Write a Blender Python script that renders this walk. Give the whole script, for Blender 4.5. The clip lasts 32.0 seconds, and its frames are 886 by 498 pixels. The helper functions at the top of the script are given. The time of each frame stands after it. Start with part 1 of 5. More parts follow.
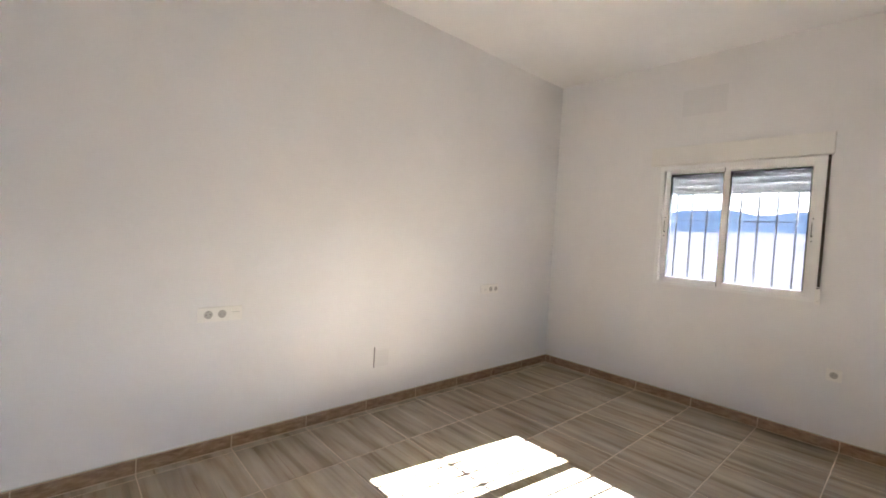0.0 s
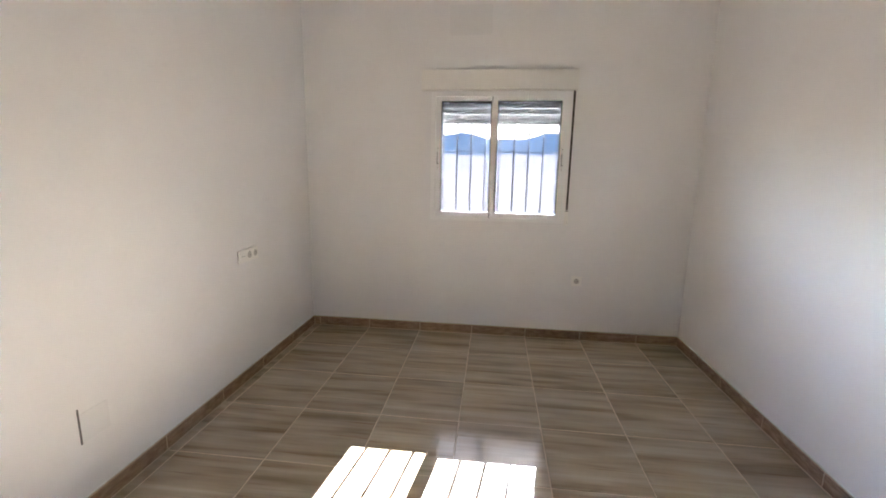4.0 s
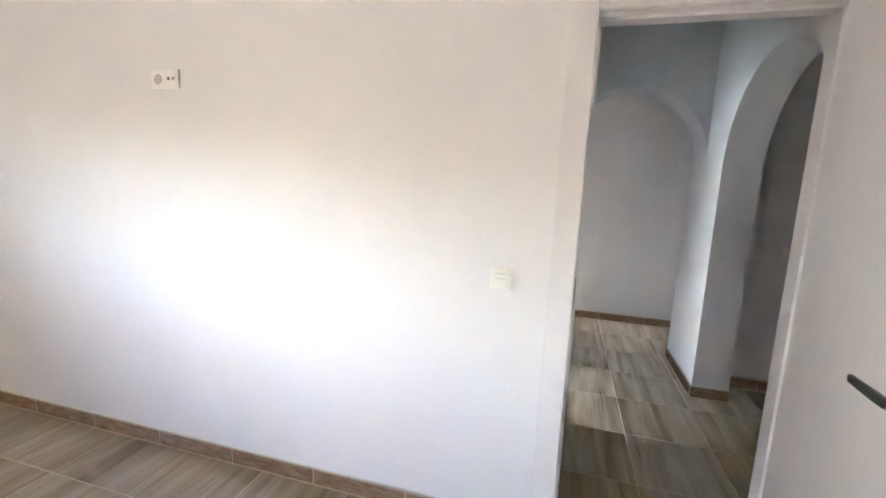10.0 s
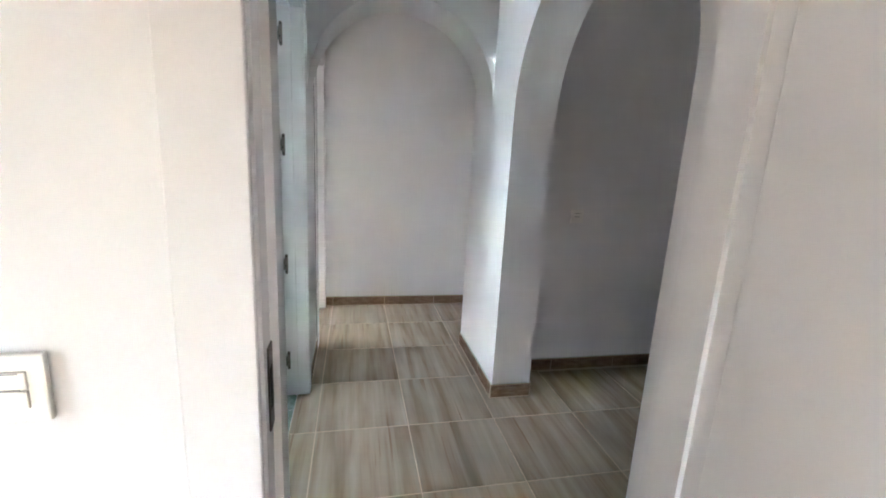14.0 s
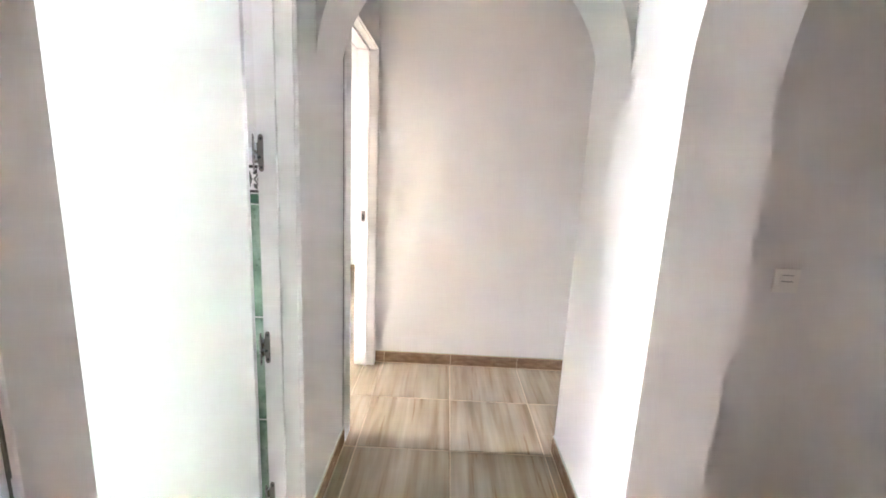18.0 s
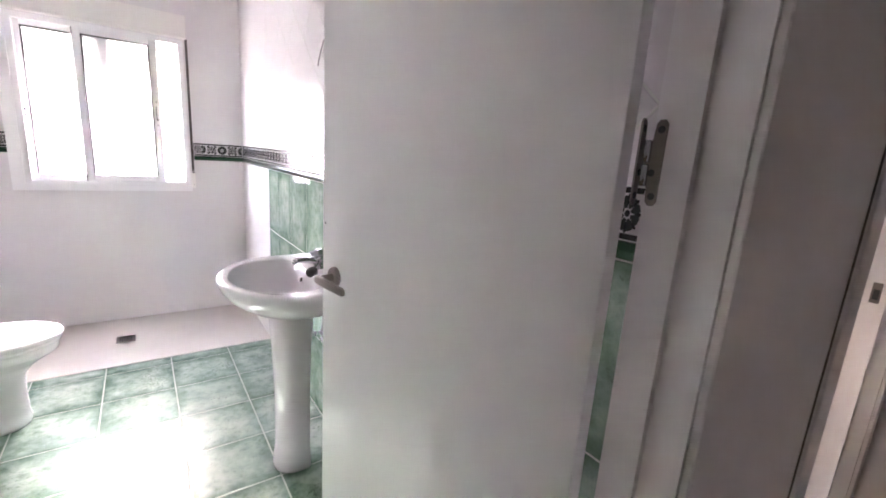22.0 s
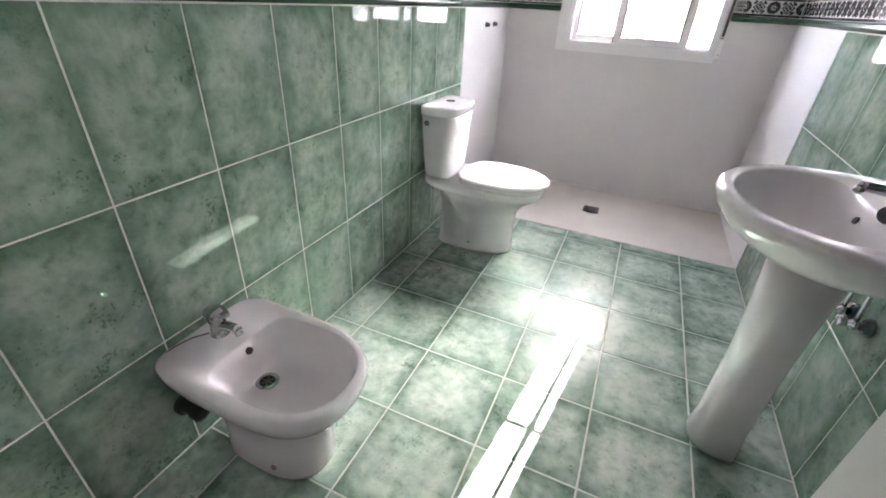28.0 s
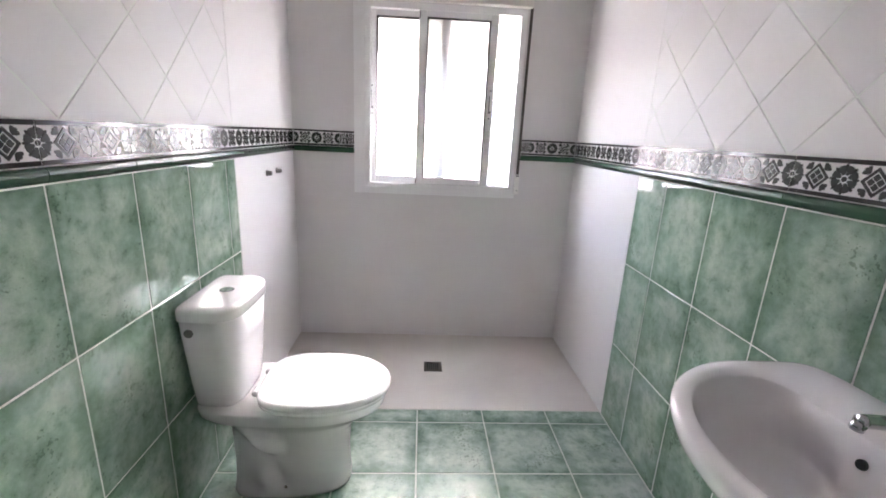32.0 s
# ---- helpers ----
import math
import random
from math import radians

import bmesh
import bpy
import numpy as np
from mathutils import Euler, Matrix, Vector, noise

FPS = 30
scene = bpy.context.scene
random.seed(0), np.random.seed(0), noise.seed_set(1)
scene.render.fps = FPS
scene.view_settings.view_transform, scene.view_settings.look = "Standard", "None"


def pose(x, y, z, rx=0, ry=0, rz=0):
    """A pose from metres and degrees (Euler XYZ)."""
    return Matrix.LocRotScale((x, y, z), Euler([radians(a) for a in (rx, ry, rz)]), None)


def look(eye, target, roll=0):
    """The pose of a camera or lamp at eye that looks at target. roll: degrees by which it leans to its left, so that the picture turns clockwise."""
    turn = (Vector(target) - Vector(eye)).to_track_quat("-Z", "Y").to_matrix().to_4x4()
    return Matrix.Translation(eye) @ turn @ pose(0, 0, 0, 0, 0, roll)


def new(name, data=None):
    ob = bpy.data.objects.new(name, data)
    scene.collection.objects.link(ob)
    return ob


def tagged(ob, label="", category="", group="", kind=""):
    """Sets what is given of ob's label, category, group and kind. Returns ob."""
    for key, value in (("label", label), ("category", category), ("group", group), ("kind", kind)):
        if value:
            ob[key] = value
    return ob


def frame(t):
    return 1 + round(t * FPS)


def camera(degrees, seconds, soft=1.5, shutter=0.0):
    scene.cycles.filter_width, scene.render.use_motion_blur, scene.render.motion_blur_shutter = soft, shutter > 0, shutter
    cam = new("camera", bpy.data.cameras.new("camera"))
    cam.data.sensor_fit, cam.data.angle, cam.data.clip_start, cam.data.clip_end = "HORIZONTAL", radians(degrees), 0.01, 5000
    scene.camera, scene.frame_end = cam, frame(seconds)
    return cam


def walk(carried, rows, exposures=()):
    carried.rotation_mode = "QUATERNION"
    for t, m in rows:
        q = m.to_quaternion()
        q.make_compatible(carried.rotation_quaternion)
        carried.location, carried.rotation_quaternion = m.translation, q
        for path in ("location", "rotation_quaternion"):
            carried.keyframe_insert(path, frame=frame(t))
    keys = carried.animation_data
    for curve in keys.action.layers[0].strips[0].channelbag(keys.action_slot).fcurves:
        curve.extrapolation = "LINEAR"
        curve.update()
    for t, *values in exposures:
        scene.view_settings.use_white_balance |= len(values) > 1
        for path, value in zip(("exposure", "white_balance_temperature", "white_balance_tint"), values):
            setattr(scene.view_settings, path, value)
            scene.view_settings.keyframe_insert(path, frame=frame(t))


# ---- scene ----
cam = camera(92.1, 32.0, soft=1.8)
PATH = [
    (0, (-0.523, -3.918, 1.325), (-2.007, -2.58, 1.246), 3.3),
    (0.5, (-0.652, -3.816, 1.329), (-2.021, -2.366, 1.184), 3.2),
    (1, (-0.783, -3.774, 1.317), (-2.012, -2.207, 1.127), 3.0),
    (1.5, (-0.929, -3.748, 1.335), (-2.01, -2.08, 1.115), 2.3),
    (2, (-1.051, -3.692, 1.329), (-1.964, -1.929, 1.087), 1.8),
    (2.5, (-1.191, -3.61, 1.341), (-1.924, -1.768, 1.08), 1.4),
    (4.5, (-1.622, -3.48, 1.407), (-1.675, -1.518, 1.023), 1.2),
    (5, (-1.663, -3.406, 1.401), (-1.528, -1.448, 1.016), 1.3),
    (5.5, (-1.694, -3.376, 1.405), (-1.339, -1.45, 1.001), 1.2),
    (6, (-1.74, -3.353, 1.404), (-1.125, -1.497, 0.983), 1.0),
    (6.5, (-1.763, -3.347, 1.403), (-0.864, -1.617, 0.958), 1.1),
    (7, (-1.752, -3.366, 1.409), (-0.606, -1.794, 0.947), 1.4),
    (7.5, (-1.717, -3.391, 1.407), (-0.339, -2.017, 0.947), 1.5),
    (8, (-1.711, -3.421, 1.412), (-0.172, -2.218, 0.979), 1.7),
    (8.5, (-1.684, -3.437, 1.413), (-0.032, -2.379, 1.028), 1.8),
    (9, (-1.661, -3.427, 1.456), (0.09, -2.536, 1.082), 1.7),
    (9.5, (-1.622, -3.468, 1.442), (0.206, -2.737, 1.099), 2.1),
    (10, (-1.581, -3.539, 1.418), (0.322, -3.007, 1.104), 2.4),
    (10.5, (-1.537, -3.563, 1.422), (0.412, -3.257, 1.108), 2.0),
    (11, (-1.454, -3.548, 1.424), (0.515, -3.473, 1.084), 1.5),
    (11.5, (-1.305, -3.509, 1.407), (0.658, -3.615, 1.050), 1.2),
    (12, (-1.18, -3.493, 1.401), (0.769, -3.738, 1.02), 1.5),
    (12.5, (-1.034, -3.563, 1.393), (0.897, -3.911, 1.005), 1.7),
    (13, (-0.917, -3.641, 1.382), (1.002, -4.034, 0.979), 1.8),
    (13.5, (-0.696, -3.667, 1.339), (1.212, -4.094, 0.924), 3.0),
    (15.5, (-0.227, -3.849, 1.346), (1.71, -4.159, 0.953), 2.6),
    (16, (-0.095, -3.868, 1.358), (1.853, -4.136, 0.992), 2.8),
    (16.5, (0.043, -3.907, 1.358), (1.998, -4.12, 0.994), 2.7),
    (17, (0.174, -3.946, 1.361), (2.134, -4.096, 0.99), 2.7),
    (17.5, (0.34, -3.93, 1.352), (2.303, -4.014, 0.976), 2.8),
    (18, (0.482, -3.913, 1.355), (2.443, -3.905, 0.962), 2.8),
    (18.5, (0.625, -3.948, 1.355), (2.582, -3.813, 0.961), 2.7),
    (19, (0.742, -3.968, 1.359), (2.683, -3.693, 0.96), 2.8),
    (19.5, (0.857, -3.939, 1.356), (2.762, -3.476, 0.964), 2.7),
    (20, (0.982, -3.881, 1.355), (2.811, -3.177, 0.953), 2.8),
    (20.5, (1.09, -3.887, 1.359), (2.799, -2.93, 0.958), 3.1),
    (21, (1.153, -3.871, 1.354), (2.705, -2.678, 0.944), 3.3),
    (21.5, (1.181, -3.765, 1.349), (2.557, -2.375, 0.928), 3.5),
    (22, (1.209, -3.664, 1.352), (2.345, -2.075, 0.924), 3.8),
    (22.5, (1.259, -3.583, 1.35), (2.105, -1.824, 0.915), 4.3),
    (23, (1.309, -3.495, 1.349), (1.878, -1.632, 0.896), 4.6),
    (23.5, (1.306, -3.415, 1.336), (1.61, -1.495, 0.864), 4.7),
    (24, (1.275, -3.323, 1.341), (1.306, -1.384, 0.852), 4.6),
    (24.5, (1.256, -3.282, 1.34), (1.004, -1.365, 0.826), 4.4),
    (25, (1.252, -3.268, 1.345), (0.78, -1.405, 0.793), 4.6),
    (25.5, (1.245, -3.274, 1.337), (0.6, -1.485, 0.717), 4.6),
    (26, (1.231, -3.269, 1.322), (0.498, -1.55, 0.611), 4.5),
    (26.5, (1.204, -3.263, 1.31), (0.449, -1.609, 0.479), 4.3),
    (28.5, (1.171, -3.173, 1.217), (0.559, -1.563, 0.199), 3.0),
    (29, (1.178, -3.054, 1.239), (0.641, -1.397, 0.256), 2.7),
    (29.5, (1.171, -2.961, 1.248), (0.749, -1.245, 0.31), 2.4),
    (30, (1.098, -2.855, 1.267), (0.805, -1.082, 0.39), 2.1),
    (30.5, (1.023, -2.779, 1.28), (0.849, -0.961, 0.463), 1.9),
    (31, (0.975, -2.689, 1.302), (0.933, -0.832, 0.56), 2.1),
    (31.5, (0.98, -2.583, 1.306), (1.011, -0.689, 0.665), 2.4),
    (32, (0.945, -2.536, 1.331), (1.058, -0.608, 0.811), 2.8),
]
walk(cam, [(t, look(eye, target, roll)) for t, eye, target, roll in PATH],
     exposures=[(0.0, 7.06, 5800.0, 12.0), (2.5, 6.98, 5800.0, 12.0), (5.0, 6.88, 5800.0, 11.0), (6.0, 6.86, 5850.0, 11.0), (8.0, 7.2, 6200.0, 13.0), (9.0, 7.45, 6000.0, 13.0), (10.0, 7.65, 5700.0, 11.0), (13.0, 7.86, 5600.0, 10.0), (15.5, 8.78, 5800.0, 12.0), (16.2, 9.2, 5900.0, 13.0), (17.0, 9.12, 6150.0, 16.0), (19.0, 8.45, 6300.0, 19.0), (20.0, 7.85, 6350.0, 26.0), (21.0, 7.6, 6430.0, 31.0), (22.0, 6.72, 6550.0, 30.0), (23.0, 6.2, 6620.0, 26.0), (24.0, 5.9, 6680.0, 24.0), (26.0, 5.9, 6600.0, 24.0), (29.0, 6.08, 6560.0, 23.0), (32.0, 5.8, 6560.0, 23.0)])

# ---------- world, sun, exposure ----------
SUN_EL, SUN_AZ = 32.0, 8.0          # height, and degrees from +y towards +x
world = bpy.data.worlds.new("sky")
scene.world = world
world.use_nodes = True
wn = world.node_tree.nodes
sky = wn.new("ShaderNodeTexSky")
sky.sky_type = 'NISHITA'
sky.sun_disc = False
sky.sun_elevation = radians(SUN_EL)
sky.sun_rotation = radians(SUN_AZ)
sky.dust_density = 1.2
wn["Background"].inputs["Strength"].default_value = 0.105
world.node_tree.links.new(sky.outputs["Color"], wn["Background"].inputs["Color"])
sun_data = bpy.data.lights.new("sun", 'SUN')
sun_data.energy, sun_data.angle, sun_data.color = 1.75, radians(0.15), (1.0, 0.965, 0.92)
sun = new("sun", sun_data)
sx = math.sin(radians(SUN_AZ)) * math.cos(radians(SUN_EL))
sy = math.cos(radians(SUN_AZ)) * math.cos(radians(SUN_EL))
sz = math.sin(radians(SUN_EL))
sun.matrix_world = look((sx * 40, sy * 40, sz * 40), (0, 0, 0))


# ---------- materials ----------
def mat(name, base, rough=0.5, metal=0.0, spec=0.5):
    m = bpy.data.materials.new(name)
    m.use_nodes = True
    b = m.node_tree.nodes["Principled BSDF"]
    b.inputs["Base Color"].default_value = (*base, 1)
    b.inputs["Roughness"].default_value = rough
    b.inputs["Metallic"].default_value = metal
    b.inputs["Specular IOR Level"].default_value = spec
    return m


def node(m, kind, **values):
    n = m.node_tree.nodes.new(kind)
    for k, v in values.items():
        n.inputs[k.replace("_", " ")].default_value = v
    return n


def wire(m, a, b):
    m.node_tree.links.new(a, b)


def coords(m, scale=(1, 1, 1), shift=0.0, local=False):
    """Object coordinates, stretched, and pushed apart from piece to piece when shift is given."""
    tc = m.node_tree.nodes.new("ShaderNodeTexCoord")
    geo = m.node_tree.nodes.new("ShaderNodeNewGeometry")
    mp = m.node_tree.nodes.new("ShaderNodeMapping")
    mp.inputs["Scale"].default_value = scale
    wire(m, tc.outputs["Object"] if local else geo.outputs["Position"], mp.inputs["Vector"])
    if shift:
        info = m.node_tree.nodes.new("ShaderNodeObjectInfo")
        mul = m.node_tree.nodes.new("ShaderNodeMath")
        mul.operation = 'MULTIPLY'
        mul.inputs[1].default_value = shift
        wire(m, info.outputs["Random"], mul.inputs[0])
        comb = m.node_tree.nodes.new("ShaderNodeCombineXYZ")
        for k in "XYZ":
            wire(m, mul.outputs[0], comb.inputs[k])
        wire(m, comb.outputs[0], mp.inputs["Location"])
    return mp.outputs[0]


def noise_at(m, vec, scale, detail=4.0, rough=0.55, distort=0.0):
    n = node(m, "ShaderNodeTexNoise", Scale=scale, Detail=detail, Roughness=rough, Distortion=distort)
    wire(m, vec, n.inputs["Vector"])
    return n.outputs["Fac"]


def ramp(m, fac, stops):
    r = m.node_tree.nodes.new("ShaderNodeValToRGB")
    els = r.color_ramp.elements
    while len(els) < len(stops):
        els.new(0.5)
    for e, (p, c) in zip(els, stops):
        e.position, e.color = p, (*c, 1)
    wire(m, fac, r.inputs["Fac"])
    return r.outputs["Color"]


def mixed(m, fac, a, b, how='MIX'):
    x = m.node_tree.nodes.new("ShaderNodeMix")
    x.data_type, x.blend_type = 'RGBA', how
    for sock, v in ((x.inputs[0], fac), (x.inputs[6], a), (x.inputs[7], b)):
        if hasattr(v, "links"):
            wire(m, v, sock)
        else:
            sock.default_value = v if isinstance(v, float) else (*v, 1)
    return x.outputs[2]


def bump(m, height, strength=0.2, dist=0.002):
    b = node(m, "ShaderNodeBump", Strength=strength, Distance=dist)
    wire(m, height, b.inputs["Height"])
    wire(m, b.outputs[0], m.node_tree.nodes["Principled BSDF"].inputs["Normal"])


def colour(m, sock):
    wire(m, sock, m.node_tree.nodes["Principled BSDF"].inputs["Base Color"])


def roughness(m, fac, lo, hi):
    r = node(m, "ShaderNodeMapRange", To_Min=lo, To_Max=hi)
    wire(m, fac, r.inputs["Value"])
    wire(m, r.outputs[0], m.node_tree.nodes["Principled BSDF"].inputs["Roughness"])


def paint(name, base, rough=0.6, amount=0.03):
    m = mat(name, base, rough, spec=0.35)
    v = coords(m)
    big = noise_at(m, v, 1.3, 3)
    fine = noise_at(m, v, 60, 5)
    lo = tuple(c * (1 - amount) for c in base)
    hi = tuple(min(c * (1 + amount), 0.9) for c in base)
    colour(m, ramp(m, big, [(0.3, lo), (0.7, hi)]))
    bump(m, fine, 0.12, 0.0015)
    return m


M_wall = paint("white_wall_paint", (0.815, 0.803, 0.80))
M_ceil = paint("white_ceiling_paint", (0.84, 0.83, 0.825), 0.8)
M_patch = paint("repair_filler", (0.775, 0.765, 0.76), 0.8)
M_wood_white = paint("white_lacquer", (0.80, 0.785, 0.78), 0.32, 0.012)
M_alu = paint("white_aluminium", (0.87, 0.865, 0.86), 0.35, 0.01)
M_plastic = mat("white_plastic", (0.86, 0.84, 0.80), 0.3)
M_well = mat("socket_grey", (0.50, 0.48, 0.455), 0.4)
M_plastic_grey = mat("grey_plastic", (0.33, 0.32, 0.31), 0.4)
M_cassette = paint("cream_shutter_box", (0.82, 0.80, 0.76), 0.4, 0.012)
M_dark = mat("black_rubber", (0.015, 0.015, 0.016), 0.5)
M_gapline = mat("dark_gap", (0.15, 0.14, 0.135), 0.8)
M_strap = paint("brown_strap", (0.07, 0.06, 0.055), 0.8, 0.2)
M_chrome = mat("chrome", (0.50, 0.51, 0.53), 0.11, 1.0)
M_nickel = mat("dark_nickel", (0.20, 0.19, 0.185), 0.32, 1.0)
M_steel = mat("brushed_steel", (0.19, 0.165, 0.15), 0.32, 1.0)
M_hinge = mat("hinge_steel", (0.20, 0.175, 0.165), 0.3, 1.0)
M_ceramic = mat("white_ceramic", (0.80, 0.775, 0.785), 0.06)
M_seat = mat("white_seat_plastic", (0.82, 0.80, 0.81), 0.09)
M_teal = mat("dark_blue_green_plastic", (0.010, 0.035, 0.042), 0.22)
M_iron = paint("white_painted_iron", (0.86, 0.86, 0.87), 0.45, 0.04)


def wood_tile():
    """Glazed wood-look tile: broad soft bands along x, thin brown streaks, cloudy greyer patches."""
    m = mat("wood_look_tile", (0.25, 0.2, 0.15), 0.16, spec=0.6)
    s1 = noise_at(m, coords(m, (0.55, 6.0, 1.0), 40.0), 2.2, 2, 0.5, 0.35)
    s2 = noise_at(m, coords(m, (0.9, 24.0, 1.0), 17.0), 2.0, 3, 0.55, 0.2)
    s3 = noise_at(m, coords(m, (1.0, 1.6, 1.0), 23.0), 3.4, 3)
    s4 = noise_at(m, coords(m, (3.0, 90.0, 1.0), 11.0), 2.0, 3, 0.6)
    c = ramp(m, s1, [(0.28, (0.265, 0.210, 0.142)), (0.44, (0.365, 0.305, 0.222)), (0.56, (0.415, 0.358, 0.270)), (0.74, (0.49, 0.425, 0.325))])
    c = mixed(m, 0.75, c, ramp(m, s2, [(0.27, (0.58, 0.44, 0.33)), (0.37, (0.92, 0.88, 0.83)), (0.60, (1.0, 1.0, 1.0)), (0.74, (1.06, 1.05, 1.03))]), 'MULTIPLY')
    c = mixed(m, 0.6, c, ramp(m, s3, [(0.3, (0.78, 0.78, 0.79)), (0.7, (1.06, 1.03, 1.0))]), 'MULTIPLY')
    c = mixed(m, 0.35, c, ramp(m, s4, [(0.35, (0.86, 0.83, 0.80)), (0.6, (1.0, 1.0, 1.0))]), 'MULTIPLY')
    info = m.node_tree.nodes.new("ShaderNodeObjectInfo")
    c = mixed(m, 0.5, c, ramp(m, info.outputs["Random"], [(0.0, (0.84, 0.83, 0.82)), (1.0, (1.06, 1.05, 1.03))]), 'MULTIPLY')
    colour(m, c)
    roughness(m, s1, 0.10, 0.20)
    bump(m, s2, 0.05, 0.0006)
    return m


def skirting_tile():
    m = mat("skirting_tile", (0.2, 0.12, 0.07), 0.22)
    v = coords(m, (9.0, 9.0, 30.0), 30.0)
    s = noise_at(m, v, 1.6, 5, 0.6, 0.4)
    colour(m, ramp(m, s, [(0.28, (0.185, 0.115, 0.068)), (0.5, (0.275, 0.182, 0.112)), (0.74, (0.37, 0.268, 0.178))]))
    bump(m, s, 0.15, 0.001)
    return m


def green_tile(name, lo, mid, hi, size, rough=0.07):
    m = mat(name, mid, rough)
    v = coords(m, (1, 1, 1), 50.0)
    s1 = noise_at(m, v, 6.0, 9, 0.68, 0.1)
    s2 = noise_at(m, v, 24.0, 8, 0.78, 0.0)
    tc = m.node_tree.nodes.new("ShaderNodeTexCoord")
    xyz = m.node_tree.nodes.new("ShaderNodeSeparateXYZ")
    wire(m, tc.outputs["Object"], xyz.inputs[0])
    rim = []
    for axis, side in zip("XY", size):
        pp = m.node_tree.nodes.new("ShaderNodeMath")
        pp.operation = 'PINGPONG'
        pp.inputs[1].default_value = side / 2
        wire(m, xyz.outputs[axis], pp.inputs[0])
        rim.append(pp.outputs[0])
    near = m.node_tree.nodes.new("ShaderNodeMath")
    near.operation = 'MINIMUM'
    wire(m, rim[0], near.inputs[0])
    wire(m, rim[1], near.inputs[1])
    edge = node(m, "ShaderNodeMapRange", From_Min=0.0, From_Max=0.055, To_Min=-0.17, To_Max=0.03)
    wire(m, near.outputs[0], edge.inputs["Value"])
    fac = m.node_tree.nodes.new("ShaderNodeMath")
    wire(m, s1, fac.inputs[0])
    wire(m, edge.outputs[0], fac.inputs[1])
    s1 = fac.outputs[0]
    c = ramp(m, s1, [(0.28, lo), (0.48, mid), (0.68, hi)])
    c = mixed(m, 0.75, c, ramp(m, s2, [(0.33, (0.40, 0.46, 0.41)), (0.43, (0.84, 0.87, 0.84)), (0.54, (1, 1, 1)), (0.70, (1.12, 1.1, 1.1))]), 'MULTIPLY')
    pits = noise_at(m, v, 95.0, 2, 0.5, 0.0)
    where = noise_at(m, v, 7.0, 3, 0.5, 0.0)
    both = m.node_tree.nodes.new("ShaderNodeMath")
    wire(m, pits, both.inputs[0])
    wire(m, where, both.inputs[1])
    c = mixed(m, 0.6, c, ramp(m, both.outputs[0], [(0.72, (0.26, 0.32, 0.27)), (0.785, (1, 1, 1))]), 'MULTIPLY')
    info = m.node_tree.nodes.new("ShaderNodeObjectInfo")
    c = mixed(m, 0.30, c, ramp(m, info.outputs["Random"], [(0.0, (0.72, 0.78, 0.74)), (1.0, (1.0, 1.0, 1.0))]), 'MULTIPLY')
    colour(m, c)
    roughness(m, s1, rough * 0.7, rough * 1.6)
    big = noise_at(m, coords(m, (1, 1, 1), 9.0), 6.0, 2)
    bump(m, big, 0.025, 0.003)
    return m


M_floor = wood_tile()
M_skirt = skirting_tile()
M_grout = paint("beige_grout", (0.52, 0.41, 0.285), 0.85, 0.15)
M_green = green_tile("green_wall_tile", (0.135, 0.225, 0.160), (0.265, 0.372, 0.290), (0.43, 0.51, 0.425), (0.276, 0.394), 0.035)
M_greenfloor = green_tile("green_floor_tile", (0.130, 0.200, 0.160), (0.29, 0.375, 0.315), (0.47, 0.54, 0.475), (0.3155, 0.312), 0.20)
M_greenfloor.node_tree.nodes["Principled BSDF"].inputs["Specular IOR Level"].default_value = 0.05
M_greentrim = mat("dark_green_trim", (0.030, 0.075, 0.045), 0.25, spec=0.4)
M_wgrout = paint("pale_grout", (0.74, 0.76, 0.70), 0.8, 0.05)
M_fgrout = paint("grey_green_grout", (0.52, 0.56, 0.49), 0.8, 0.08)
M_wtile = mat("white_gloss_tile", (0.745, 0.725, 0.715), 0.36, spec=0.08)
bump(M_wtile, noise_at(M_wtile, coords(M_wtile), 9.0, 2), 0.05, 0.003)
M_joint = paint("grey_joint", (0.50, 0.48, 0.47), 0.8, 0.05)
M_black = mat("black_glaze", (0.028, 0.025, 0.024), 0.12)
M_decor = mat("decor_glaze", (0.036, 0.036, 0.034), 0.15)
M_decor_green = mat("decor_green_glaze", (0.046, 0.050, 0.046), 0.15)
M_shower = paint("shower_screed", (0.62, 0.58, 0.53), 0.55, 0.10)
M_glass = mat("window_glass", (1, 1, 1), 0.0)


def make_glass():
    nt = M_glass.node_tree
    nt.nodes.clear()
    out = nt.nodes.new("ShaderNodeOutputMaterial")
    tr = nt.nodes.new("ShaderNodeBsdfTransparent")
    tr.inputs["Color"].default_value = (0.175, 0.177, 0.183, 1)   # grey tint added to dim the overbright view outside; panes cast no shadow
    gl = nt.nodes.new("ShaderNodeBsdfGlossy")
    gl.inputs["Roughness"].default_value = 0.02
    lw = nt.nodes.new("ShaderNodeFresnel")
    lw.inputs["IOR"].default_value = 1.25
    mx = nt.nodes.new("ShaderNodeMixShader")
    nt.links.new(lw.outputs[0], mx.inputs[0])
    nt.links.new(tr.outputs[0], mx.inputs[1])
    nt.links.new(gl.outputs[0], mx.inputs[2])
    nt.links.new(mx.outputs[0], out.inputs[0])


make_glass()
M_frost = mat("frosted_glass", (0.9, 0.95, 0.95), 0.3)


